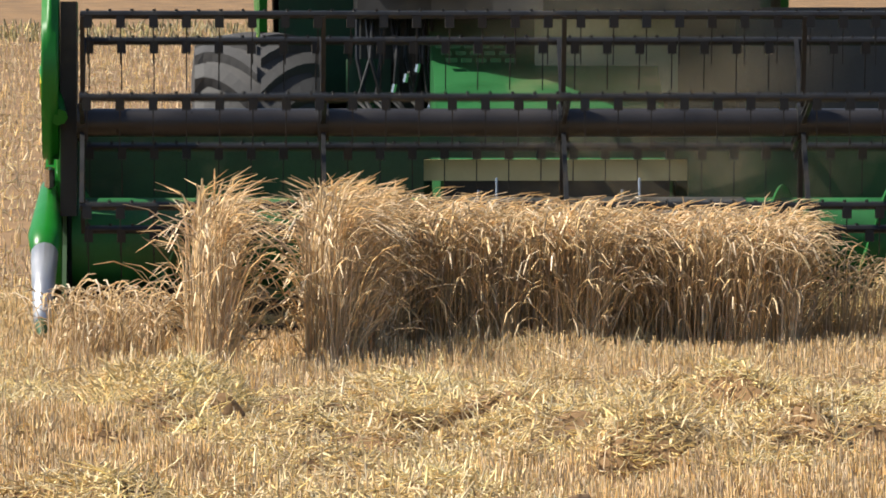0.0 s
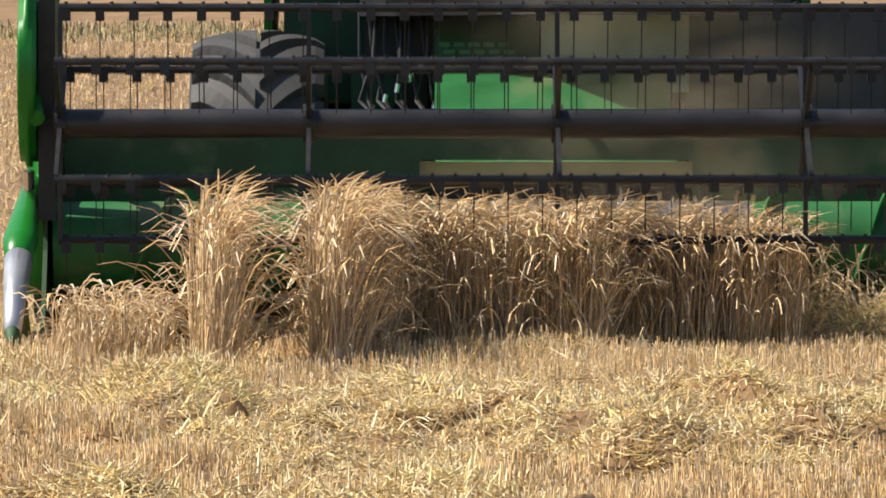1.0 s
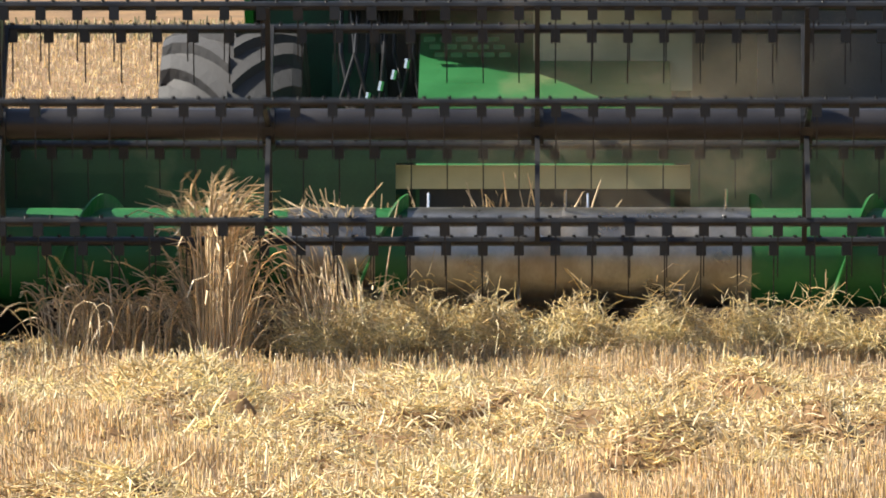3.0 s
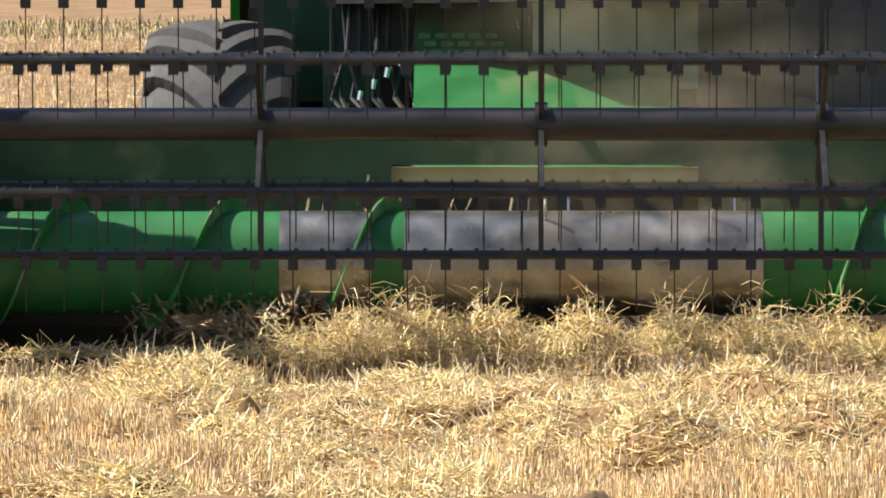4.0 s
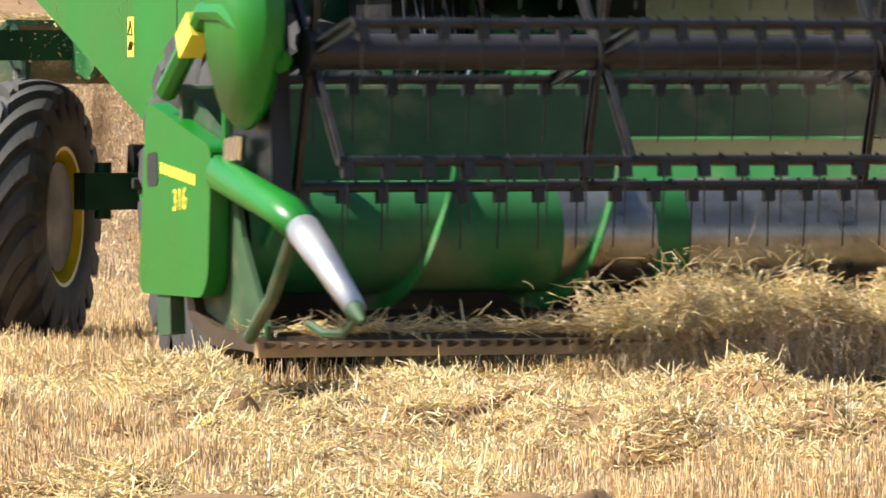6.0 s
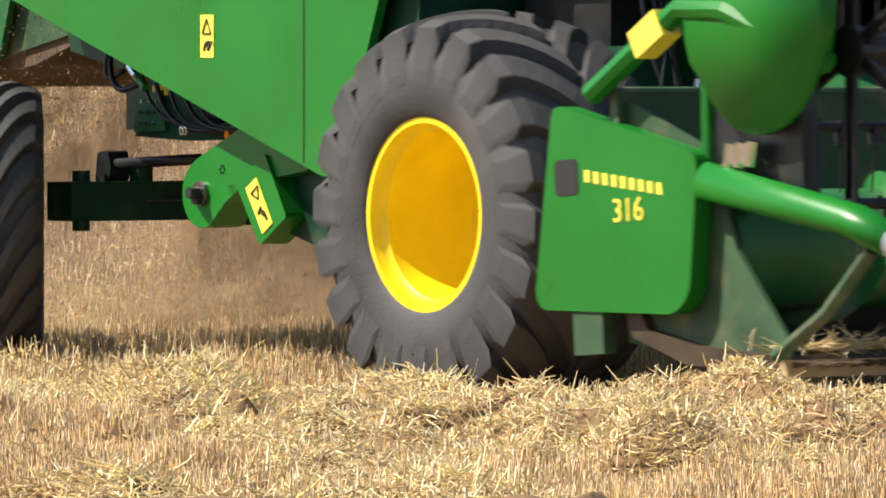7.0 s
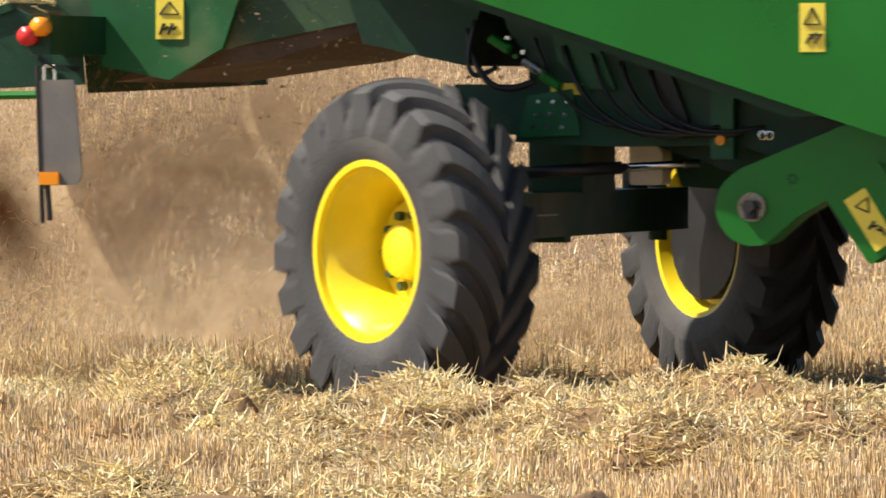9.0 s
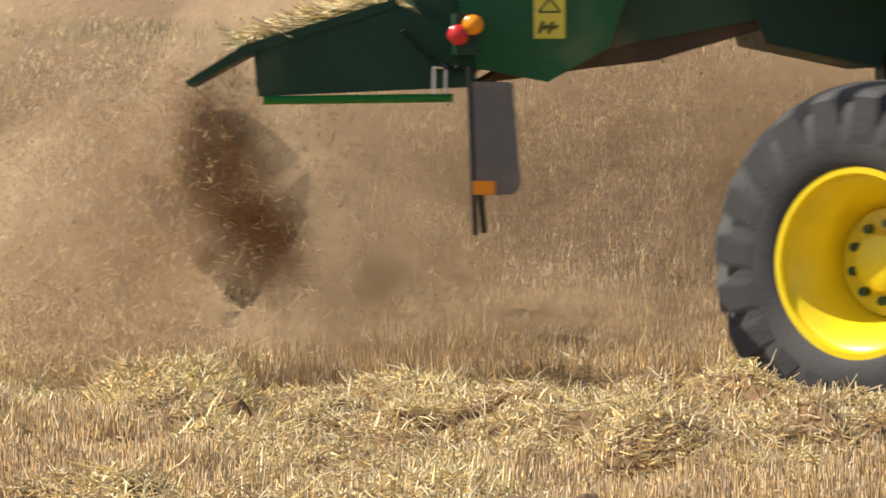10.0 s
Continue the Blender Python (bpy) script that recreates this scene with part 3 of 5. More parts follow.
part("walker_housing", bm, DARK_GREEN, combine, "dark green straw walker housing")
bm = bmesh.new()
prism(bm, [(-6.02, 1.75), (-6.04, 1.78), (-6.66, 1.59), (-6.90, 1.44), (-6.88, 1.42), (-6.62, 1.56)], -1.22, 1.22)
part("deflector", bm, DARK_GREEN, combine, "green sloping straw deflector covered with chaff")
cr = np.random.default_rng(8)
n = 4000
u, yy = cr.uniform(0, 1, n), cr.uniform(-1.18, 1.18, n)
pts = np.stack([-6.04 - 0.62 * u, yy, 1.785 - 0.19 * u + cr.uniform(0, 0.035, n)], -1)
v, f = strands(pts, cr.uniform(0, 6.28, n), cr.normal(1.5, 0.2, n), cr.uniform(0.04, 0.14, n), cr.uniform(0.006, 0.010, n), cr.normal(0.2, 0.3, n), 1)
layer = quad_mesh("chaff_layer", v, f, STRAW)
layer.parent = combine
tagged(layer, "pale chaff lying on the deflector", kind="stuff")
for k in range(11):
    q = k / 10
    x, z = -5.99 + 0.27 * q, 1.64 - 0.15 * q - 0.05 * math.sin(math.pi * q)
    bm = bmesh.new()
    m = pose(x, -1.23, z, 90 * (k % 2), 35, 0)
    for s2 in (-1, 1):
        rod(bm, m @ Vector((-0.018, 0, s2 * 0.008)), m @ Vector((0.018, 0, s2 * 0.008)), 0.004, 5)
    rod(bm, m @ Vector((-0.018, 0, -0.008)), m @ Vector((-0.018, 0, 0.008)), 0.004, 5)
    rod(bm, m @ Vector((0.018, 0, -0.008)), m @ Vector((0.018, 0, 0.008)), 0.004, 5)
    part("chain_link", bm, BLACK, combine)
bm = bmesh.new()
rod(bm, (-5.80, -1.21, 1.375), (-6.58, -1.21, 1.365), 0.018, 8)
part("deflector_rail", bm, GREEN, combine)
bm = bmesh.new()
for x in (-5.83, -5.88):
    rod(bm, (x, -1.215, 1.39), (x, -1.215, 1.50), 0.008, 6)
rod(bm, (-5.83, -1.215, 1.50), (-5.88, -1.215, 1.50), 0.008, 6)
part("lifting_handle", bm, CHROME, combine, "bright steel lifting handle")
# rear lamps, marker board, flap
bm = bmesh.new()
box(bm, -5.80, -5.70, -1.60, -0.85, 1.55, 1.72)
part("lamp_bracket", bm, DARK_GREEN, combine)
bm = bmesh.new()
box(bm, -5.80, -5.70, 0.85, 1.60, 1.55, 1.72)
part("lamp_bracket", bm, DARK_GREEN, combine)
for s in (-1, 1):
    for name, mat, x, z, lab in (("tail_lamp", RED, -5.79, 1.63, "red tail lamp"), ("indicator_lamp", AMBER, -5.73, 1.67, "amber indicator lamp")):
        bm = bmesh.new()
        rod(bm, (x, s * 1.60, z), (x, s * 1.66, z), 0.042, 16)
        part(name, bm, mat, combine, lab, True)
    if s > 0:
        continue
    bm = bmesh.new()
    y = s * 1.64
    prism(bm, rounded([(-5.74, 1.44), (-5.57, 1.44), (-5.535, 1.02), (-5.56, 0.985), (-5.72, 0.98)], 0.02), y - 0.006, y + 0.006)
    flap = part("mud_flap", bm, GREY, combine, "grey hanging marker flap with a dark edge")
    bm = bmesh.new()
    rod(bm, (-5.745, y, 1.50), (-5.72, y, 0.82), 0.012, 6)
    rod(bm, (-5.70, y, 1.0), (-5.685, y, 0.83), 0.014, 6)
    part("flap_rod", bm, BLACK, flap)
    bm = bmesh.new()
    box(bm, -5.73, -5.64, y - 0.02, y + 0.02, 0.985, 1.04)
    part("reflector", bm, AMBER, flap, "small amber reflector")
bm = bmesh.new()
box(bm, -5.46, -5.33, -0.938, -0.932, 1.62, 1.80)
part("warning_sticker", bm, DECAL, combine, "yellow safety sticker on the hood")
bm = bmesh.new()
tri = [(-5.44, 1.73), (-5.35, 1.73), (-5.395, 1.785)]
for a, c in zip(tri, tri[1:] + tri[:1]):
    rod(bm, (a[0], -0.94, a[1]), (c[0], -0.94, c[1]), 0.004, 4)
for k in range(4):
    rod(bm, (-5.44 + 0.02 * k, -0.94, 1.64 + 0.02 * (k % 2)), (-5.42 + 0.02 * k, -0.94, 1.69 - 0.015 * (k % 2)), 0.007, 4)
part("sticker_print", bm, INK, combine)

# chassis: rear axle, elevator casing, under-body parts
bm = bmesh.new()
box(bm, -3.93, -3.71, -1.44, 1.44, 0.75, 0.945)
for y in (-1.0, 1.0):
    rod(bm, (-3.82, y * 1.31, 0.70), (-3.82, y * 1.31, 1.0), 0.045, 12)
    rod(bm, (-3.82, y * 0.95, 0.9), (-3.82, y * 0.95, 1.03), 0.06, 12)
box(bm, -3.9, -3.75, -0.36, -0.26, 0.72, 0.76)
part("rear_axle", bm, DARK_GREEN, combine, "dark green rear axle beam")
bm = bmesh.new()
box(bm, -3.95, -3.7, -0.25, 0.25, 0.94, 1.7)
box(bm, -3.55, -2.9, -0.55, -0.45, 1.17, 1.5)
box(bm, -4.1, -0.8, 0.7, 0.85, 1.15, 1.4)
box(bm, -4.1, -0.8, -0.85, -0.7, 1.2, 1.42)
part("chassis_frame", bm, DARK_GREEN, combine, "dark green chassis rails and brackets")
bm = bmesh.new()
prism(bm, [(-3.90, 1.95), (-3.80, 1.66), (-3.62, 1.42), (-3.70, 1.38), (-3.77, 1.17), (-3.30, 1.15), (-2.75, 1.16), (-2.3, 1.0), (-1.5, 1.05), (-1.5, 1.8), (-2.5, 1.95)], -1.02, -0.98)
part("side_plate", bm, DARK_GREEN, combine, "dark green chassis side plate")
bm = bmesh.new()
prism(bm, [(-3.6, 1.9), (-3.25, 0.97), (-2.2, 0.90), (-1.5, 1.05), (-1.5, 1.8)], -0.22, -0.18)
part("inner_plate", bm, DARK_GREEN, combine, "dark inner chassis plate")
bm = bmesh.new()
box(bm, -3.60, -3.46, -1.032, -1.024, 1.375, 1.425)
part("label_plate", bm, DECAL, combine, "small dusty yellow label")
bm = bmesh.new()
prism(bm, [(-3.30, 1.9), (-3.22, 1.9), (-2.95, 1.2), (-3.05, 1.2)], -1.06, -1.02)
part("brace", bm, BLACK, combine, "dark diagonal brace")
for k, (x, z) in enumerate(((-3.85, 1.62), (-3.70, 1.52), (-3.62, 1.46))):
    bm = bmesh.new()
    rod(bm, (x, -1.10, z), (x + 0.09, -1.12, z - 0.05), 0.022, 8)
    part("hose_coupling", bm, CHROME if k % 2 else GREEN, combine)
bm = bmesh.new()
prism(bm, rounded([(-3.37, 0.98), (-3.22, 0.98), (-3.22, 1.13), (-3.26, 1.16), (-3.37, 1.16)], 0.02), -0.62, -0.48)
part("filter_bowl", bm, PALE, combine, "pale grey filter bowl")
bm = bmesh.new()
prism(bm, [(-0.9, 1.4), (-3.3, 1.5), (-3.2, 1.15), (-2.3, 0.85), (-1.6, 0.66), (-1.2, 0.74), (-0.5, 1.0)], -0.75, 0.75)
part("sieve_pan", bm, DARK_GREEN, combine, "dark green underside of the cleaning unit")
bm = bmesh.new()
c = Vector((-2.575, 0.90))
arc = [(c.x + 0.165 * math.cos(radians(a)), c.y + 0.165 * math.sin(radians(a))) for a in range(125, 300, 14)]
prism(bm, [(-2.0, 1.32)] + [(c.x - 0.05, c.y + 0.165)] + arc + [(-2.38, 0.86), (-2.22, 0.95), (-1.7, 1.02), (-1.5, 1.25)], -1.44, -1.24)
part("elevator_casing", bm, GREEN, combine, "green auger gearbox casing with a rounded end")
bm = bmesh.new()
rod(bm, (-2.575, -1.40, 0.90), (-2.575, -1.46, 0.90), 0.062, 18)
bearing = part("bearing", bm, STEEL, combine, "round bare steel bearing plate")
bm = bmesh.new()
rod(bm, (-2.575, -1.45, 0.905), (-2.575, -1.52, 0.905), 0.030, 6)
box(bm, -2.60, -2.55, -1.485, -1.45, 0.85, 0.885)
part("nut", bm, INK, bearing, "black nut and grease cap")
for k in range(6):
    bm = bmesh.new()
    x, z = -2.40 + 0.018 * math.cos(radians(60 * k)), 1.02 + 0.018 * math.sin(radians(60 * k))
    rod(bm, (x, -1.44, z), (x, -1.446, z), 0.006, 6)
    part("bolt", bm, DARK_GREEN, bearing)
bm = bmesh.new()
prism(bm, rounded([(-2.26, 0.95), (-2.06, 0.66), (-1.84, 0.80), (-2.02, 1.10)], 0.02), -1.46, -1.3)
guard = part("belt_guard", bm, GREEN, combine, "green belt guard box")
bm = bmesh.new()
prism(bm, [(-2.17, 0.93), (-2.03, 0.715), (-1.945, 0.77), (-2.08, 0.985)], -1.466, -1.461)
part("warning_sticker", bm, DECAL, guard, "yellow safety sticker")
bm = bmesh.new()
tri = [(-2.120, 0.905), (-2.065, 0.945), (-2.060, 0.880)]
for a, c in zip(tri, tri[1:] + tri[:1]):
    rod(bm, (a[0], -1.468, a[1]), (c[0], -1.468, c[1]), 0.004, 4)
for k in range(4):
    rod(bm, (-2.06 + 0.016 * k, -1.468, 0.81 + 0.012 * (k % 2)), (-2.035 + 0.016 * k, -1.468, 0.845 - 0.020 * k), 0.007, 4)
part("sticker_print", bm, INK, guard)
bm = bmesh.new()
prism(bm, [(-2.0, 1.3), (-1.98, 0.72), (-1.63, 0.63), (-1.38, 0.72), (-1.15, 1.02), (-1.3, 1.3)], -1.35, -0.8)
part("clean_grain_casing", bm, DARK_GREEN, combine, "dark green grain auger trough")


def hose(start, sag, end, r, parent, mat=None, label=""):
    """A flexible hose through three points, along a smooth curve."""
    a, m, c = Vector(start), Vector(sag), Vector(end)
    bm = bmesh.new()
    pipe(bm, [a.lerp(m, q / 18).lerp(m.lerp(c, q / 18), q / 18) for q in range(19)], r, 7)
    return part("hydraulic_hose", bm, mat or BLACK, parent, label, True)


for k in range(5):
    hose((-3.66 + 0.13 * k, -1.07, 1.62 - 0.035 * k), (-3.50 + 0.11 * k, -1.16, 1.16 - 0.02 * (k % 3)), (-3.02 + 0.10 * k, -1.10, 1.24 - 0.03 * (k % 2)), 0.010 + 0.004 * (k % 2), combine)
hose((-3.98, -1.02, 1.66), (-3.90, -1.12, 1.30), (-3.66, -1.06, 1.44), 0.016, combine)
hose((-3.94, -1.04, 1.70), (-4.02, -1.10, 1.36), (-3.84, -1.04, 1.50), 0.012, combine)
# steering cylinder, valve block and post over the axle
bm = bmesh.new()
rod(bm, (-3.84, -1.10, 1.03), (-3.30, -0.95, 1.06), 0.028, 12)
cylinder = part("steering_cylinder", bm, BLACK, combine, "black hydraulic steering cylinder over the axle", True)
bm = bmesh.new()
rod(bm, (-3.30, -0.95, 1.06), (-2.98, -0.86, 1.08), 0.018, 8)
part("piston_rod", bm, CHROME, cylinder, "bright piston rod", True)
bm = bmesh.new()
prism(bm, rounded([(-3.95, 0.94), (-3.83, 0.94), (-3.81, 1.02), (-3.84, 1.10), (-3.93, 1.09)], 0.02), -1.14, -1.02)
part("valve_block", bm, BLACK, combine, "black valve block bolted on the axle")
# Bracket, hanger and post carry the green with shade in its colour.
bm = bmesh.new()
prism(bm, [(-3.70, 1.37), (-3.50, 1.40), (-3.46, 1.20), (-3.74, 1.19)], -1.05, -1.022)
bracket = part("bracket_plate", bm, GREEN_SHADED, combine, "green bracket plate with bright bolts")
for k in range(9):
    x, z = -3.67 + 0.065 * (k % 3) + 0.012 * (k // 3), 1.235 + 0.055 * (k // 3)
    bm = bmesh.new()
    rod(bm, (x, -1.05, z), (x, -1.068, z), 0.010, 6)
    part("bolt", bm, CHROME, bracket)
bm = bmesh.new()
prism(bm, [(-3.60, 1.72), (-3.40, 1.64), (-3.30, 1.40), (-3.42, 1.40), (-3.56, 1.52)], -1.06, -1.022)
hanger = part("hanger_plate", bm, GREEN_SHADED, combine, "green hanger plate with a small label")
for k in range(6):
    x, z = -3.82 + 0.035 * k, 1.60 - 0.03 * k + 0.05 * (k % 2)
    bm = bmesh.new()
    rod(bm, (x, -1.03, z), (x, -1.075, z), 0.011, 6)
    part("bolt", bm, CHROME if k % 2 else GREEN, hanger)
bm = bmesh.new()
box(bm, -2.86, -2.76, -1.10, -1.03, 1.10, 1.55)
post = part("support_post", bm, GREEN_SHADED, combine, "dull green upright post behind the casing")
bm = bmesh.new()
rod(bm, (-2.81, -1.10, 1.18), (-2.81, -1.13, 1.18), 0.022, 10)
part("reflector", bm, AMBER, post, "small orange reflector")
for k in range(2):
    bm = bmesh.new()
    ring = [(-2.48 + 0.030 * k + 0.015 * math.cos(2 * math.pi * q / 12), -1.625, 1.205 + 0.018 * math.sin(2 * math.pi * q / 12)) for q in range(13)]
    pipe(bm, ring, 0.003, 4)
    part("latch_ring", bm, CHROME, combine)
# Two thin bright strips along the axle.
bm = bmesh.new()
box(bm, -3.935, -3.93, -0.75, -0.30, 0.845, 0.852)
box(bm, -3.71, -3.704, -1.0, -0.6, 0.845, 0.852)
part("axle_plate_edge", bm, STEEL, combine, "thin bright line along the axle")
bm = bmesh.new()
rod(bm, (0, -1.3, 0.84), (0, 1.3, 0.84), 0.17, 16)
box(bm, -0.35, 0.35, -1.1, -0.85, 0.6, 1.6)
box(bm, -0.35, 0.35, 0.85, 1.1, 0.6, 1.6)
part("front_axle", bm, DARK_GREEN, combine, "dark green front axle and final drives")
# feeder house
bm = bmesh.new()
prism(bm, [(-0.4, 2.05), (-0.4, 1.3), (1.2, 0.72), (2.28, 0.36), (2.28, 0.98), (1.3, 1.44)], -0.62, 0.70)
part("feeder_house", bm, GREEN_HAZY, combine, "green feeder house sloping down to the header", at=None)
# Added black plate: stands in for shade inside the feeder opening.
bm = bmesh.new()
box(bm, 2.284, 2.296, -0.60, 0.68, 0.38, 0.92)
part("feeder_mouth", bm, BLACK, combine, "black plate standing for the shade in the feeder house mouth")
# Small raised plates stand in for sun spots through a perforated step.
for i in range(5):
    for j in range(3):
        bm = bmesh.new()
        y, x = -0.60 + 0.085 * i + 0.03 * j, 0.82 + 0.1 * j
        box(bm, x, x + 0.05, y, y + 0.06, 1.66 - 0.042 * j, 1.685 - 0.042 * j)
        part("step_tread", bm, GREEN_HAZY, combine, "" if i + j else "small green plate standing for a spot of sun through the step")
# cab and platform above
# The diagonal front edge is made up to slant the shadow on the feeder house.
bm = bmesh.new()
plan = [(-0.6, -1.05), (0.40, -1.05), (0.70, -0.62), (1.55, 0.0), (1.65, 1.25), (-0.6, 1.25)]
lo, hi = [bm.verts.new((x, y, 1.84)) for x, y in plan], [bm.verts.new((x, y, 1.97)) for x, y in plan]
bm.faces.new(lo[::-1])
bm.faces.new(hi)
for k in range(6):
    bm.faces.new((lo[k], lo[(k + 1) % 6], hi[(k + 1) % 6], hi[k]))
part("cab_platform", bm, BLACK, combine, "black cab platform, its front edge slanted to shape the shadow below")
bm = bmesh.new()
prism(bm, rounded([(-0.55, 1.98), (0.9, 1.98), (1.15, 2.5), (0.95, 3.45), (-0.55, 3.45)], 0.08), -0.95, 0.95)
cab = part("cab", bm, GLASS, combine, "dark tinted glass cab")
bm = bmesh.new()
prism(bm, rounded([(-0.7, 3.45), (1.2, 3.45), (1.1, 3.65), (-0.7, 3.65)], 0.06), -1.05, 1.05)
part("cab_roof", bm, GREEN, cab, "green cab roof")
bm = bmesh.new()
box(bm, -4.2, -0.8, -1.3, 1.3, 3.3, 3.75)
part("grain_tank", bm, GREEN, combine, "green grain tank top")
bm = bmesh.new()
box(bm, 0.92, 0.97, -0.02, 0.82, 1.40, 1.84)
part("front_panel", bm, HAZY, combine, "dusty grey-green front panel under the cab, its colour paled for haze")
# Grey instead of black, so its colour holds some of the haze.
bm = bmesh.new()
box(bm, 0.60, 0.66, 0.82, 1.22, 1.25, 1.84)
part("front_panel", bm, GREY, combine, "dark dusty front panel")
bm = bmesh.new()
box(bm, 0.96, 1.0, 1.16, 2.25, 1.12, 1.90)
part("front_panel", bm, DUSKY, combine, "dark dusty sheet guard before the far wheel")
# Black boxes added to fill the dark recesses beside the feeder house.
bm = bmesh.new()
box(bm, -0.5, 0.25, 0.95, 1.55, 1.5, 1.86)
part("engine_guard", bm, BLACK, combine, "black box darkening the recess beside the feeder house")
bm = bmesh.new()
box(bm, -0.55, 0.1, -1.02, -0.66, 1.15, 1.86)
part("engine_guard", bm, BLACK, combine, "black box darkening the recess beside the feeder house")
for k in range(10):
    y = -1.05 + 0.05 * k
    bm = bmesh.new()
    pipe(bm, [(0.35, y, 1.9), (0.42 + 0.03 * (k % 3), y + 0.03 * math.sin(k * 2.0), 1.6), (0.5, y + 0.05 * math.cos(k * 3.0), 1.35), (0.9, y + 0.15, 1.15)], 0.013)
    part("hydraulic_hose", bm, BLACK, combine)
for k in range(7):
    bm = bmesh.new()
    rod(bm, (0.50, -0.98 + 0.07 * k, 1.28 + 0.06 * (k % 5)), (0.50, -0.97 + 0.07 * k, 1.33 + 0.06 * (k % 5)), 0.018, 8)
    part("hose_coupling", bm, CHROME, combine, "" if k else "bright steel hose coupling")

front_r = wheel("front_wheel", "large driven front wheel with a yellow rim", combine, 0.925, 0.80, 0.425, 20, pose(0, -1.635, 0.84))
front_l = wheel("front_wheel", "large driven front wheel with a yellow rim", combine, 0.925, 0.80, 0.425, 20, pose(0, 1.635, 0.84, 0, 0, 180))
rear_r = wheel("rear_wheel", "steered rear wheel with a yellow rim", combine, 0.74, 0.45, 0.375, 20, pose(-3.82, -1.72, 0.71), 0.055)
rear_l = wheel("rear_wheel", "steered rear wheel with a yellow rim", combine, 0.74, 0.45, 0.375, 20, pose(-3.82, 1.72, 0.71, 0, 0, 180), 0.055)
combine.matrix_basis = machine_pose(0)

# ---- the header, in the machine's space, lowered ----
header = thing("grain_header", "wide green grain header with a black tined reel and silver auger", "header")
HALF = 2.80
bm = bmesh.new()
prism(bm, [(2.36, 1.23), (2.41, 1.23), (2.42, 0.98), (2.42, 0.45), (2.37, 0.45), (2.37, 0.97)], -HALF, -0.72)
prism(bm, [(2.36, 1.23), (2.41, 1.23), (2.42, 0.98), (2.42, 0.45), (2.37, 0.45), (2.37, 0.97)], 0.78, HALF)
prism(bm, [(2.36, 1.23), (2.41, 1.23), (2.42, 1.03), (2.37, 1.03)], -0.72, 0.78)
part("back_wall", bm, GREEN_WORN, header, "dark green sheet back wall with a feed opening")
bm = bmesh.new()
rod(bm, (2.385, -HALF, 1.24), (2.385, HALF, 1.24), 0.027, 10)
part("top_beam", bm, GREEN_WORN, header)
# Strip added for the sunlit band across the opening.
bm = bmesh.new()
box(bm, 2.30, 2.345, -0.72, 0.78, 0.90, 1.02)
part("feed_opening_strip", bm, CREAM, header, "pale strip standing for the sunlight across the feed opening")
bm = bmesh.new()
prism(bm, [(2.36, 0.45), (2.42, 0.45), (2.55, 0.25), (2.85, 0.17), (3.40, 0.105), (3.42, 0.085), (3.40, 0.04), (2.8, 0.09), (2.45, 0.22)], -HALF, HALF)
part("table", bm, TABLE_BROWN, header, "dark brown steel table")
bm = bmesh.new()
box(bm, 3.40, 3.45, -HALF, HALF, 0.015, 0.085)
lip = part("cutter_bar", bm, KNIFE, header, "dusty tan steel knife bar")
bm = bmesh.new()
prism(bm, [(3.44, 0.05), (3.44, 0.082), (3.55, 0.066)], -0.012, 0.012)
point = part("knife_guard", bm, PAN, lip, "dark pointed knife guard")
point.matrix_basis = pose(0, -HALF + 0.04, 0)
for i in range(1, 74):
    o = new("knife_guard", point.data)
    o.parent = lip
    o.matrix_basis = pose(0, -HALF + 0.04 + i * 0.0756, 0)
# auger
bm = bmesh.new()
lathe(bm, [(0.001, -2.70), (0.25, -2.70), (0.25, 2.70), (0.001, 2.70)], 40)
aug = part("auger", bm, GREEN_HAZY, header, "green intake auger with a worn silver middle", True, at=pose(2.82, 0, 0.56))
aug.data.set_sharp_from_angle(angle=radians(40))
bm = bmesh.new()
lathe(bm, [(0.254, -0.65), (0.254, 1.07)], 40)
part("bare_drum", bm, STEEL, aug, "worn bare steel drum", True)
bm = bmesh.new()
lathe(bm, [(0.253, -1.25), (0.253, -0.81)], 40)
part("bare_drum", bm, STEEL, aug, "", True)
for s, y_end in ((-1, -0.65), (1, 1.07)):
    bm = bmesh.new()
    turns, n = 2.6, 120
    prev = None
    for i in range(n + 1):
        a = -s * 2 * math.pi * turns * i / n + 0.6
        y = y_end + s * (2.0 if s < 0 else 1.6) * i / n
        ring = [bm.verts.new((r * math.cos(a), y + dy, -r * math.sin(a))) for r, dy in ((0.24, -0.006), (0.322, -0.005), (0.322, 0.005), (0.24, 0.006))]
        if prev:
            for k in range(4):
                bm.faces.new((prev[k], prev[(k + 1) % 4], ring[(k + 1) % 4], ring[k]))
        prev = ring
    part("auger_flight", bm, GREEN_EDGE, aug, "green spiral flighting with worn edges")
for i in range(14):
    a = 0.9 * i
    y = -0.55 + 0.115 * i
    bm = bmesh.new()
    rod(bm, (0.24 * math.cos(a), y, 0.24 * math.sin(a)), (0.37 * math.cos(a), y, 0.37 * math.sin(a)), 0.008, 6)
    part("retracting_finger", bm, CHROME, aug, "" if i else "bright steel finger")

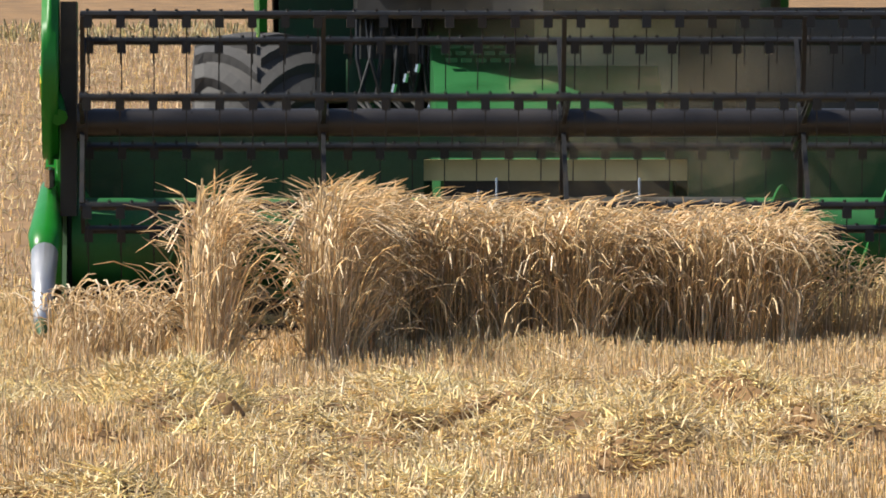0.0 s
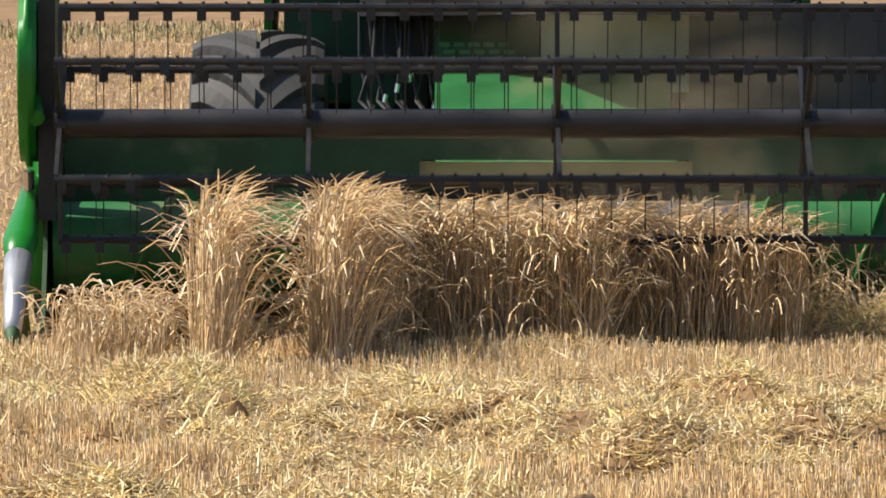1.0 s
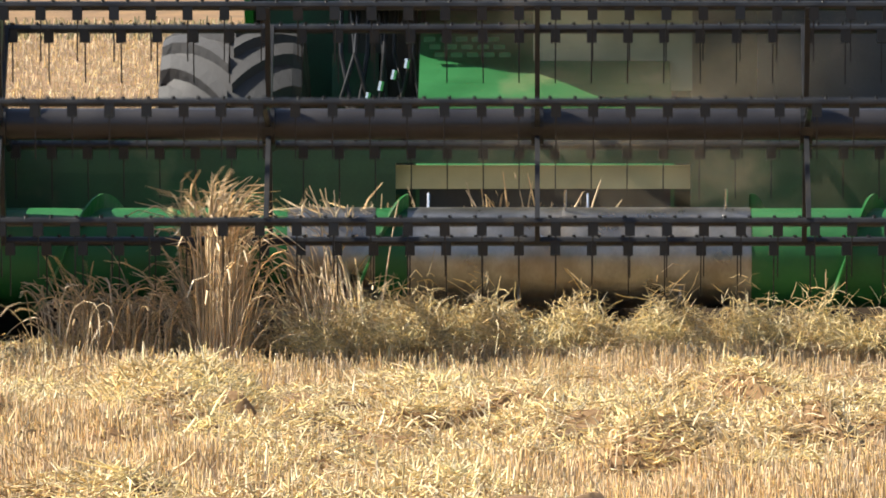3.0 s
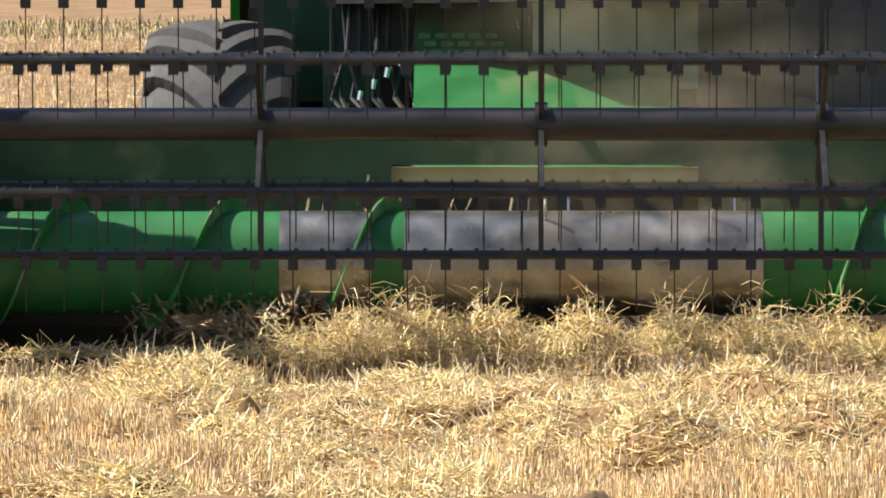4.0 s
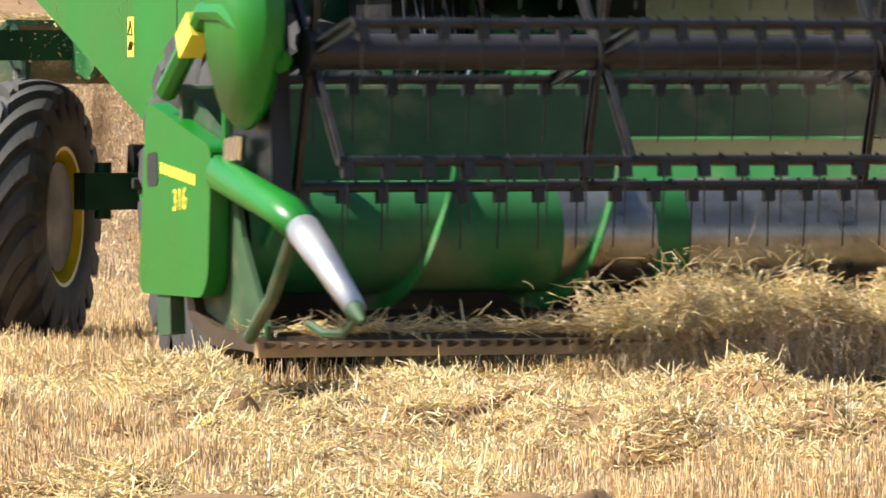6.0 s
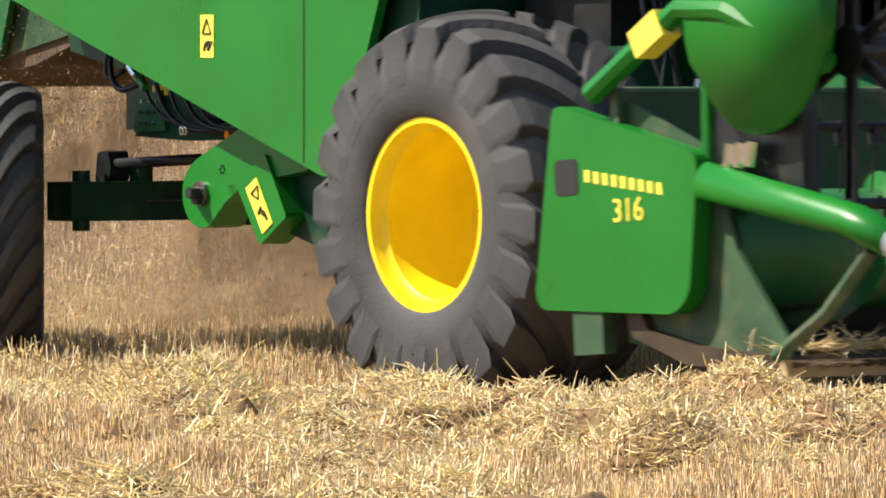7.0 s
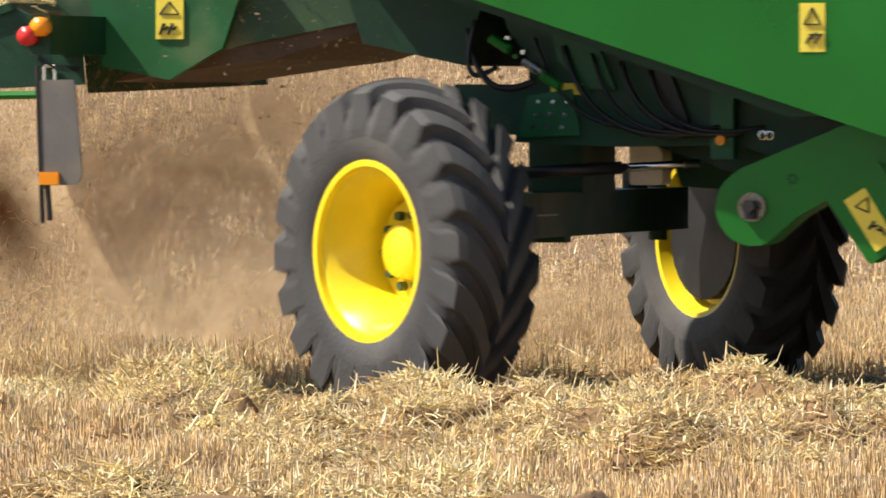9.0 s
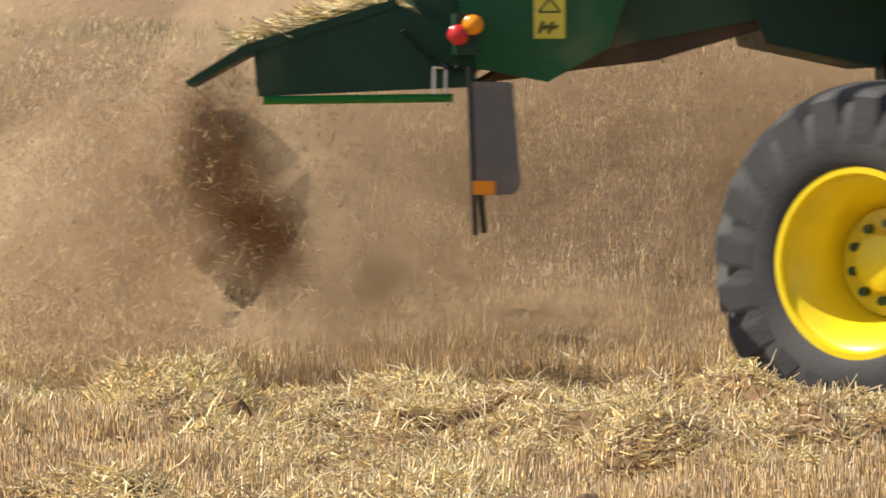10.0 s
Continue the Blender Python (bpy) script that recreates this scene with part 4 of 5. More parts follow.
# end shields and dividers
for s in (-1, 1):
    y0, y1 = (-2.85, -2.76) if s < 0 else (2.76, 2.85)
    bm = bmesh.new()
    prism(bm, rounded([(2.03, 1.22), (1.86, 0.42), (1.90, 0.36), (2.80, 0.30), (2.90, 0.38), (2.99, 0.95)], 0.07, 5), y0, y1)
    shield = part("end_shield", bm, GREEN, header, "glossy green end shield with pale yellow marks")
    bm = bmesh.new()
    yo = y0 - 0.003 if s < 0 else y1 + 0.003
    prism(bm, rounded([(2.03, 0.83), (2.19, 0.83), (2.19, 0.98), (2.03, 0.98)], 0.03), min(yo, yo - s * 0.003), max(yo, yo - s * 0.003))
    part("badge", bm, INK, shield, "dark square badge")
    bm = bmesh.new()
    ya, yb = min(yo, yo - s * 0.004), max(yo, yo - s * 0.004)
    for k in range(9):
        x = 2.235 + 0.06 * k
        z = 0.905 - 0.010 * k
        prism(bm, [(x, z - 0.026), (x + 0.034, z - 0.030), (x + 0.034, z + 0.020), (x, z + 0.024)], ya, yb)
    part("marking", bm, DECAL, shield, "pale yellow lettering bars")
    text = bpy.data.curves.new("number_marking", "FONT")
    text.body, text.size, text.extrude, text.align_x = "316", 0.14, 0.002, "CENTER"
    text.materials.append(DECAL)
    mark = new("number_marking", text)
    mark.parent = shield
    mark["label"] = "pale yellow model number"
    mark.matrix_basis = pose(2.52, yo, 0.70, 90, 0, 0 if s < 0 else 180)
    bm = bmesh.new()
    prism(bm, [(2.36, 0.2), (2.36, 1.23), (2.95, 0.97), (3.1, 0.55), (3.42, 0.15), (3.4, 0.06)], s * 2.74 - 0.012, s * 2.74 + 0.012)
    part("end_plate", bm, GREEN_WORN, header, "green end plate")
    bm = bmesh.new()
    box(bm, 2.1, 2.3, y0 + 0.01, y1 - 0.01, 0.16, 0.34)
    part("skid", bm, GREEN_WORN, header, "green skid bracket under the shield")
    # divider: tube, cone and silver snout
    yc = s * 2.83
    def taper(bm, stations, n=16):
        """A flattened tube through stations of (x, z, half width, half height)."""
        rings = []
        for x, z, wy, wz in stations:
            rings.append([bm.verts.new((x + 0.45 * wz * math.sin(2 * math.pi * k / n), yc + wy * math.cos(2 * math.pi * k / n), z + wz * math.sin(2 * math.pi * k / n))) for k in range(n)])
        for p, q in zip(rings, rings[1:]):
            for k in range(n):
                bm.faces.new((p[k], p[(k + 1) % n], q[(k + 1) % n], q[k]))
        bm.faces.new(rings[0][::-1])
        bm.faces.new(rings[-1])

    bm = bmesh.new()
    taper(bm, [(3.0, 0.84, 0.05, 0.075), (3.6, 0.70, 0.08, 0.07), (3.95, 0.62, 0.095, 0.065), (4.25, 0.50, 0.07, 0.06)])
    div = part("divider", bm, GREEN, header, "green crop divider cone", True)
    bm = bmesh.new()
    taper(bm, [(4.20, 0.525, 0.075, 0.066), (4.5, 0.37, 0.064, 0.056), (4.86, 0.165, 0.045, 0.042)])
    part("snout", bm, SNOUT, div, "bright silver divider snout", True)
    bm = bmesh.new()
    taper(bm, [(4.84, 0.175, 0.046, 0.043), (4.96, 0.11, 0.012, 0.012)])
    part("divider_tip", bm, GREEN_WORN, div, "green divider tip")
    bm = bmesh.new()
    pipe(bm, [(4.88, yc, 0.13), (4.70, yc, 0.07), (4.45, yc, 0.08), (4.25, yc, 0.13)], 0.018)
    part("divider_foot", bm, GREEN_WORN, div, "curved green runner")
    bm = bmesh.new()
    pipe(bm, [(4.05, yc, 0.50), (3.75, yc, 0.26), (3.42, yc, 0.10)], 0.03, 8)
    part("divider_brace", bm, GREEN_WORN, div, "slanting green brace")
    bm = bmesh.new()
    box(bm, 3.0, 3.55, s * 2.71 - 0.045, s * 2.71 + 0.045, 0.72, 1.9)
    part("drive_box", bm, BLACK, header, "black chain drive box behind the guard")
    # reel lift arm and oval drive guard
    bm = bmesh.new()
    pipe(bm, [(2.28, yc, 1.24), (2.9, yc, 1.55), (3.2, yc, 1.52), (3.74, s * 2.76, REEL_Z + 0.03)], 0.05, 8)
    rod(bm, (2.95, s * 2.76, 0.8), (2.98, s * 2.76, 1.5), 0.03, 8)
    arm = part("reel_arm", bm, GREEN, header, "green reel arm")
    bm = bmesh.new()
    box(bm, 2.62, 2.82, yc - 0.053, yc + 0.053, 1.40, 1.52, Matrix.Translation((2.72, 0, 1.46)) @ pose(0, 0, 0, 0, -26, 0) @ Matrix.Translation((-2.72, 0, -1.46)))
    part("reflector_sticker", bm, DECAL, arm, "yellow reflective sticker")
    bm = bmesh.new()
    oval = [(3.38 + 0.44 * math.cos(a) * (1 if abs(math.sin(a)) < 2 else 1), 1.52 + 0.52 * math.sin(a)) for a in [2 * math.pi * k / 32 for k in range(32)]]
    prism(bm, oval, s * 2.81 - 0.045, s * 2.81 + 0.045)
    bmesh.ops.bevel(bm, geom=[e for e in bm.edges if len({round(v.co.y, 3) for v in e.verts}) == 1], offset=0.03, segments=2, affect="EDGES")
    part("drive_guard", bm, GREEN, header, "tall oval green reel drive guard", True)
    for k in range(4):
        bm = bmesh.new()
        pipe(bm, [(3.05 + 0.05 * k, s * 2.75, 1.25), (3.1 + 0.06 * k, s * 2.72, 1.0), (3.02 + 0.05 * k, s * 2.74, 0.85), (2.8, s * 2.74, 0.8)], 0.012)
        part("hydraulic_hose", bm, BLACK, header)
    for k in range(3):
        bm = bmesh.new()
        rod(bm, (3.15 + 0.07 * k, s * 2.82, 0.88), (3.18 + 0.07 * k, s * 2.82, 0.98), 0.028, 8)
        part("hose_coupling", bm, CHROME, header, "" if k else "bright steel coupling")

# reel: tube, spiders, six bats with hanging tines
reel = thing("reel", "black pick-up reel with six tined bats on a dark tube", "reel")
bm = bmesh.new()
rod(bm, (0, -2.66, 0), (0, 2.66, 0), 0.078, 28)
part("reel_tube", bm, REEL_TUBE, reel, "dark steel reel tube", True).data.set_sharp_from_angle(angle=radians(40))
bay = 1.315
arm_mesh = None
for i in range(5):
    y = (i - 2) * bay
    bm = bmesh.new()
    rod(bm, (0, y - 0.03, 0), (0, y + 0.03, 0), 0.105, 20)
    hub = part("spider_hub", bm, BLACK, reel, "black hub plate clamped on the tube")
    for k in range(6):
        m = pose(0, y, 0, 0, 60 * k, 0)
        if arm_mesh is None:
            bm = bmesh.new()
            box(bm, 0.06, REEL_R, -0.012, 0.012, -0.030, -0.018)
            box(bm, 0.06, REEL_R, -0.012, 0.012, 0.018, 0.030)
            box(bm, 0.06, REEL_R, 0.006, 0.012, -0.019, 0.019)
            o = part("spider_arm", bm, BLACK, hub, "", at=m)
            arm_mesh = o.data
        else:
            o = new("spider_arm", arm_mesh)
            o.parent = hub
            o.matrix_basis = m
bm = bmesh.new()
rod(bm, (0, -2.64, 0), (0, 2.64, 0), 0.023, 8)
for i in range(44):
    y = -2.6 + i * 5.2 / 43
    rod(bm, (0, y, 0.015), (0, y, 0.032), 0.010, 6)
bat_mesh = part("bat", bm, BLACK, reel, "black bat tube with a row of bolts")
bats = [bat_mesh]
for k in range(5):
    o = new("bat", bat_mesh.data)
    o.parent = reel
    bats.append(o)
bm = bmesh.new()
box(bm, -0.024, 0.024, -0.024, 0.024, -0.070, -0.005)
rod(bm, (0.0, 0, -0.05), (-0.03, 0, -0.27), 0.0045, 4)
tine = part("tine", bm, BLACK, bats[0], "black spring tine on a square clamp")
for bat in bats:
    for i in range(30):
        if bat is bats[0] and i == 0:
            tine.matrix_basis = pose(0, -2.60, 0)
            continue
        o = new("tine", tine.data)
        o.parent = bat
        o.matrix_basis = pose(0, -2.60 + i * 5.2 / 29, 0, 0, rng.normal(0, 2), rng.normal(0, 1.5))
header.matrix_basis = header_pose(0)


# ---- the standing crop, in bunches that the knife cuts one by one ----
def bunch_mesh(n, sx, sy, height, lodge, seed):
    """Upright stems, close together, whose tops hang over to one side with their ears."""
    r = np.random.default_rng(seed)
    p = np.stack([r.uniform(-sx / 2, sx / 2, n), r.uniform(-sy / 2, sy / 2, n), np.zeros(n)], -1)
    head = np.where(r.random(n) < 0.8, r.normal(-0.9, 0.7, n), r.uniform(0, 6.28, n))
    lean = np.abs(r.normal(0.0, 0.04 + 0.28 * lodge, n))
    low = r.random(n) < 0.5
    over = np.where(low, r.uniform(0.9, 3.2, n), r.uniform(1.8, 3.3, n))
    head = np.where(low, r.normal(-1.2, 1.0, n), head)
    lean = np.where(low, np.abs(r.normal(0.18, 0.28, n)), lean)
    starts = r.uniform(0.45, 0.72, n) - 0.25 * lodge
    long = np.where(low, r.uniform(0.35, 1.0, n), r.uniform(1.0, 1.25, n)) * height
    wide = r.uniform(0.0042, 0.0072, n)
    side = np.stack([-np.sin(head), np.cos(head), np.zeros(n)], -1)
    segs, rows = 8, []
    for q in range(segs + 1):
        u = q / segs
        tilt = lean + over * np.clip((u - starts) / (1 - starts), 0, 1) ** 1.3
        d = np.stack([np.cos(head) * np.sin(tilt), np.sin(head) * np.sin(tilt), np.cos(tilt)], -1)
        w = wide * (1.0 if u < 0.8 else 1.5 if q < segs else 0.7)  # the ear is thicker
        rows.append(np.stack([p + side * w[:, None] * 0.5, p - side * w[:, None] * 0.5, p + np.cross(side, d) * w[:, None] * 0.7], 1))
        p = p + d * (long / segs)[:, None]
    v = np.stack(rows, 1).reshape(-1, 3)
    one = np.array([(3 * q + i, 3 * q + (i + 1) % 3, 3 * q + 3 + (i + 1) % 3, 3 * q + 3 + i) for q in range(segs) for i in range(3)])
    f = (one[None] + (np.arange(n) * 3 * (segs + 1))[:, None, None]).reshape(-1, 4)
    return quad_mesh("grain_tuft", v, f, CROP)


CROP_PLAN = [  # x from, to; y from, to; height; lodging
    (-1.92, -1.36, 35.5, 36.9, 0.46, 0.8), (-1.25, -0.92, 35.3, 36.4, 0.90, 0.03), (-0.64, -0.36, 35.9, 37.1, 0.90, 0.05), (-0.64, -0.18, 37.1, 38.6, 0.88, 0.08),
    (-0.18, 0.92, 37.8, 39.5, 0.80, 0.35), (0.92, 1.95, 38.3, 39.5, 0.76, 0.35), (1.95, 3.1, 38.9, 39.5, 0.56, 0.4)]
CELL_X, CELL_Y = 0.22, 0.34
bunches = []
stock = {}
for x0, x1, y0, y1, h, lodge in CROP_PLAN:
    nx, ny = max(1, round((x1 - x0) / CELL_X)), max(1, round((y1 - y0) / CELL_Y))
    for i in range(nx):
        for j in range(ny):
            rim = nx > 1 and h > 0.8 and i in (0, nx - 1)
            key = (h, rim, (i + 2 * j) % 3)
            cx, cy = x0 + (i + 0.5) * (x1 - x0) / nx + rng.normal(0, 0.015), y0 + (j + 0.5) * (y1 - y0) / ny + rng.normal(0, 0.03)
            if key not in stock:
                ob = bunch_mesh(42 if h < 0.6 else 230 if h > 0.8 else 190, CELL_X * (0.85 if h > 0.8 else 1.0), CELL_Y * 1.15, h * (0.93 if rim else 1.0), lodge, len(stock))
                stock[key] = ob
            else:
                ob = new("grain_tuft", stock[key].data)
            tagged(ob, "bunch of tall ripe golden-brown grain standing uncut" if h > 0.6 else "thin bunch of short trampled grain stalks", "grain crop", "standing grain")
            ob.matrix_basis = pose(cx, cy, float(lumps(np.float64(cx), np.float64(cy))), 0, 0, rng.uniform(-15, 15))
            bunches.append(ob)


def crop_motion():
    for ob, x, y, z, turn in heaps:
        walk(ob, [(t, header_pose(t) @ pose(x, y, z, 0, 0, turn)) for t in STEPS])
    r = random.Random(11)
    for ob in bunches:
        stand = ob.matrix_basis.copy()
        p = stand.translation.copy()
        cut, y_l = None, 0.0
        for k in range(0, 101):
            t = k * 0.05
            loc = header_pose(t).inverted() @ p
            if loc.x <= 3.46:
                cut, y_l = t, loc.y
                break
        if cut is None:
            walk(ob, [(0.0, stand), (10.0, stand)])
            continue
        rows = [(0.0, stand)] if cut > 0.05 else []
        cut = max(cut, 0.05)
        turn = math.degrees(stand.to_euler().z)
        rows.append((max(0.0, cut - 0.02), stand) if cut > 0.1 else (0.0, stand))
        spin = r.uniform(-25, 25)
        steps = [(0.30, 3.42, y_l, 0.07, 0, -52)]
        steps += [(0.7, 3.2, y_l * 0.92, 0.22, 0, -76), (1.3, 3.0, y_l * 0.5, 0.30, 0, -86), (1.9, 2.6, y_l * 0.1, 0.40, 0, -84), (2.5, 1.0, 0.0, 0.90, 0, -70)]
        settle = (0.2, 0.0, 1.30, 0, -70)
        local = lambda x, y, z, head, tilt: pose(x, y, z, 0, 0, head) @ pose(0, 0, 0, 0, tilt, 0) @ pose(0, 0, 0, 0, 0, spin)
        last = rows[-1][0]
        for dt, *at in steps:
            t = cut + dt
            if t > last + 0.03 and t < 9.9:
                rows.append((t, header_pose(t) @ local(*at)))
                last = t
        t = math.ceil((last + 0.3) / 0.5) * 0.5
        while t <= 10.0:
            rows.append((t, header_pose(t) @ local(*settle)))
            t += 0.5
        walk(ob, rows)


# tangled straw that gathers on the knife, in lumps
heaps = []
hr = np.random.default_rng(77)
for k in range(9):
    n = 3000
    c = hr.normal(0, 1, (n, 3)) * np.array([0.10, 0.19, 0.075])
    c[:, 2] = np.abs(c[:, 2]) * (1 + 0.5 * np.sin(12 * c[:, 1] + k))
    v, f = strands(c, hr.uniform(0, 6.28, n), hr.normal(1.45, 0.5, n), hr.uniform(0.04, 0.16, n), hr.uniform(0.0032, 0.0056, n), hr.normal(0.5, 0.8, n), 2)
    ob = quad_mesh("straw_wad", v, f, STRAW)
    tagged(ob, "tangled lump of cut golden straw lying on the knife bar", "straw heap", "straw on the header")
    heaps.append((ob, 3.36 + hr.uniform(-0.08, 0.1), -1.0 + 0.44 * k + hr.uniform(-0.1, 0.1), 0.10 + hr.uniform(0, 0.05), hr.uniform(-40, 40)))
for k in range(7):  # wisps that hang down over the knife's lip
    n = 900
    c = hr.normal(0, 1, (n, 3)) * np.array([0.03, 0.17, 0.04])
    v, f = strands(c, hr.uniform(0, 6.28, n), hr.normal(2.6, 0.4, n), hr.uniform(0.06, 0.26, n), hr.uniform(0.0032, 0.0056, n), hr.normal(0.2, 0.5, n), 2)
    ob = quad_mesh("straw_wisp", v, f, CROP)
    tagged(ob, "brown straw wisp hanging over the edge of the knife bar", "straw", "straw wisps on the header")
    heaps.append((ob, 3.50, -0.75 + 0.5 * k + hr.uniform(-0.12, 0.12), 0.10, 0.0))
for k in range(8):  # scraps left on the empty end of the table
    n = 130
    c = hr.normal(0, 1, (n, 3)) * np.array([0.07, 0.10, 0.012])
    c[:, 2] = np.abs(c[:, 2])
    v, f = strands(c, hr.uniform(0, 6.28, n), hr.normal(1.4, 0.25, n), hr.uniform(0.05, 0.18, n), hr.uniform(0.004, 0.007, n), hr.normal(0.3, 0.5, n), 2)
    ob = quad_mesh("straw_scrap", v, f, STRAW)
    tagged(ob, "few loose golden straws lying on the steel table", "straw", "straw scraps on the header")
    heaps.append((ob, 3.30, -2.62 + 0.22 * k + hr.uniform(-0.05, 0.05), 0.125, 0.0))


# ---- chaff and dust blown out behind ----
def flakes(name, n, size, spread_xyz, seed, mat, streak=1.0):
    r = np.random.default_rng(seed)
    c = r.normal(0, 0.42, (n, 3))
    knots = r.normal(0, 0.45, (9, 3))
    pull = r.integers(0, 9, n)
    c = np.where((r.random(n) < 0.55)[:, None], knots[pull] + r.normal(0, 0.20, (n, 3)), c)
    c *= np.array(spread_xyz)
    s = size * r.lognormal(0, 0.45, n)
    d1, d2 = r.normal(0, 1, (n, 3)), r.normal(0, 1, (n, 3))
    d1[:, 2] *= streak
    d1 /= np.linalg.norm(d1, axis=1)[:, None]
    d2 /= np.linalg.norm(d2, axis=1)[:, None]
    v = np.stack([c - d1 * s[:, None], c + d1 * s[:, None], c + d2 * s[:, None] * 0.9], 1).reshape(-1, 3)
    return quad_mesh(name, v, np.arange(3 * n).reshape(n, 3), mat)


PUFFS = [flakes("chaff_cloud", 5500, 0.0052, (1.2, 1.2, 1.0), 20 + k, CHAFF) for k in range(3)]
clouds = []
for k in range(34):
    te = -1.5 + k * 0.75 if k < 6 else 3.0 + (k - 6) * 0.25
    for lane in (-0.7, 0.7):
        first = len(clouds) < 3
        ob = PUFFS[len(clouds)] if first else new("chaff_cloud", PUFFS[(k * 2 + (lane > 0)) % 3].data)
        tagged(ob, "cloud of fine brown chaff and dust drifting over the stubble", "dust cloud", "chaff clouds", "stuff")
        clouds.append((ob, te, lane))
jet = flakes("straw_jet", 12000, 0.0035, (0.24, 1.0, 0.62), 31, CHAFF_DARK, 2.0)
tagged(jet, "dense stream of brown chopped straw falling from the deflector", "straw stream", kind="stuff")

fr = np.random.default_rng(52)
n = 5200
spot = np.stack([fr.normal(-0.30, 0.42, n), fr.normal(0, 0.5, n), fr.uniform(-0.9, 0.6, n)], -1)
v, f = strands(spot, fr.uniform(0, 6.28, n), fr.normal(0.9, 0.6, n), fr.uniform(0.012, 0.06, n), fr.uniform(0.0022, 0.0042, n), fr.normal(0.2, 0.4, n), 1)
flung = quad_mesh("flying_straw", v, f, CROP)
tagged(flung, "thin scraps of straw flying from the deflector", "straw", kind="stuff")


def haze_cap(seed, mat, sx=1.7, sz=1.0):
    """A bulging cap of thin dust, thickest in its middle."""
    bm = bmesh.new()
    rings, n = 14, 40
    rows = [[bm.verts.new((0, -0.35 * sx, 0))]]
    for k in range(1, rings + 1):
        q = k / rings
        row = []
        for i in range(n):
            a = 2 * math.pi * i / n
            x, z = sx * q * math.cos(a), sz * q * math.sin(a)
            y = -0.35 * sx * (1 - q * q) + 0.22 * sz * noise.noise(Vector((x * 0.9 + seed * 3.7, z * 0.9, seed)))
            row.append(bm.verts.new((x, y, z)))
        rows.append(row)
    for i in range(n):
        bm.faces.new((rows[0][0], rows[1][i], rows[1][(i + 1) % n]))
    for p, q in zip(rows[1:], rows[2:]):
        for i in range(n):
            bm.faces.new((p[i], q[i], q[(i + 1) % n], p[(i + 1) % n]))
    return part("dust_cloud", bm, mat, None, "", True)


VEIL = haze_material("thin_crop_dust", (0.62, 0.52, 0.36), 0.27, 1.5, 0.6)
veils = []
for k, (x, y, z) in enumerate([(2.95, 0.65, 1.05), (1.75, 0.55, 1.65)]):
    ob = haze_cap(60 + k, VEIL, 1.5, 0.6)
    tagged(ob, "thin veil of crop dust hanging over the header", "dust cloud", "dust clouds", "stuff")
    veils.append((ob, pose(x, y, z, 0, 0, 90)))
hazes = []
HAZE_PLAN = [  # leaves the machine at; where it then hangs; 1 for the shaded dust
    (6.6, (-0.1, 37.4, 0.6), 1), (8.9, (1.7, 33.8, 1.15), 1), (9.15, (0.7, 33.5, 1.25), 1), (9.3, (2.0, 33.2, 0.5), 1), (5.6, (-2.6, 41.0, 0.7), 1), (5.9, (-1.0, 42.0, 0.6), 1), (6.2, (1.2, 42.5, 0.6), 0), (6.4, (0.3, 40.0, 0.3), 1), (6.7, (-2.2, 39.5, 0.4), 1), (6.9, (-1.3, 38.0, 0.9), 0),
    (7.0, (0.2, 37.8, 0.7), 1), (7.2, (-0.5, 37.0, 0.15), 1), (7.7, (-2.4, 37.0, 0.9), 1), (7.9, (-0.6, 36.4, 1.3), 1),
    (6.0, (-0.3, 44.0, 0.9), 0), (6.5, (-0.9, 40.0, 0.5), 1), (7.0, (0.7, 38.8, 0.2), 1), (8.1, (-1.8, 34.4, 0.7), 0), (8.6, (-0.9, 33.8, 0.6), 0),
    (8.9, (-2.0, 34.2, 1.6), 0), (9.05, (0.1, 33.5, 0.45), 1), (9.35, (-0.5, 34.0, 1.3), 0), (9.4, (-2.1, 33.2, 0.45), 0), (9.5, (1.2, 33.8, 0.95), 1)]
for k, (te, out, dark) in enumerate(HAZE_PLAN):
    ob = haze_cap(k, HAZE_SHADED if dark else HAZE)
    tagged(ob, "thin drifting cloud of brown dust above the stubble", "dust cloud", "dust clouds", "stuff")
    hazes.append((ob, te, Vector(out)))

plumes = []
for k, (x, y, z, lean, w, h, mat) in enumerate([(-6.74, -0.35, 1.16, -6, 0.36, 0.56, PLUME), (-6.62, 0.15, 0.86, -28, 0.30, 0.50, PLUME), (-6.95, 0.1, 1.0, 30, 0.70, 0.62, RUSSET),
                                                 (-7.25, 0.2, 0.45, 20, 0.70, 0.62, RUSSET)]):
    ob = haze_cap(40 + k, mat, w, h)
    tagged(ob, "dark brown plume of chopped straw below the deflector" if mat is PLUME else "russet straw dust drifting from the plume", "straw stream", "straw plumes", "stuff")
    plumes.append((ob, pose(x, y, z, 0, lean, 0)))


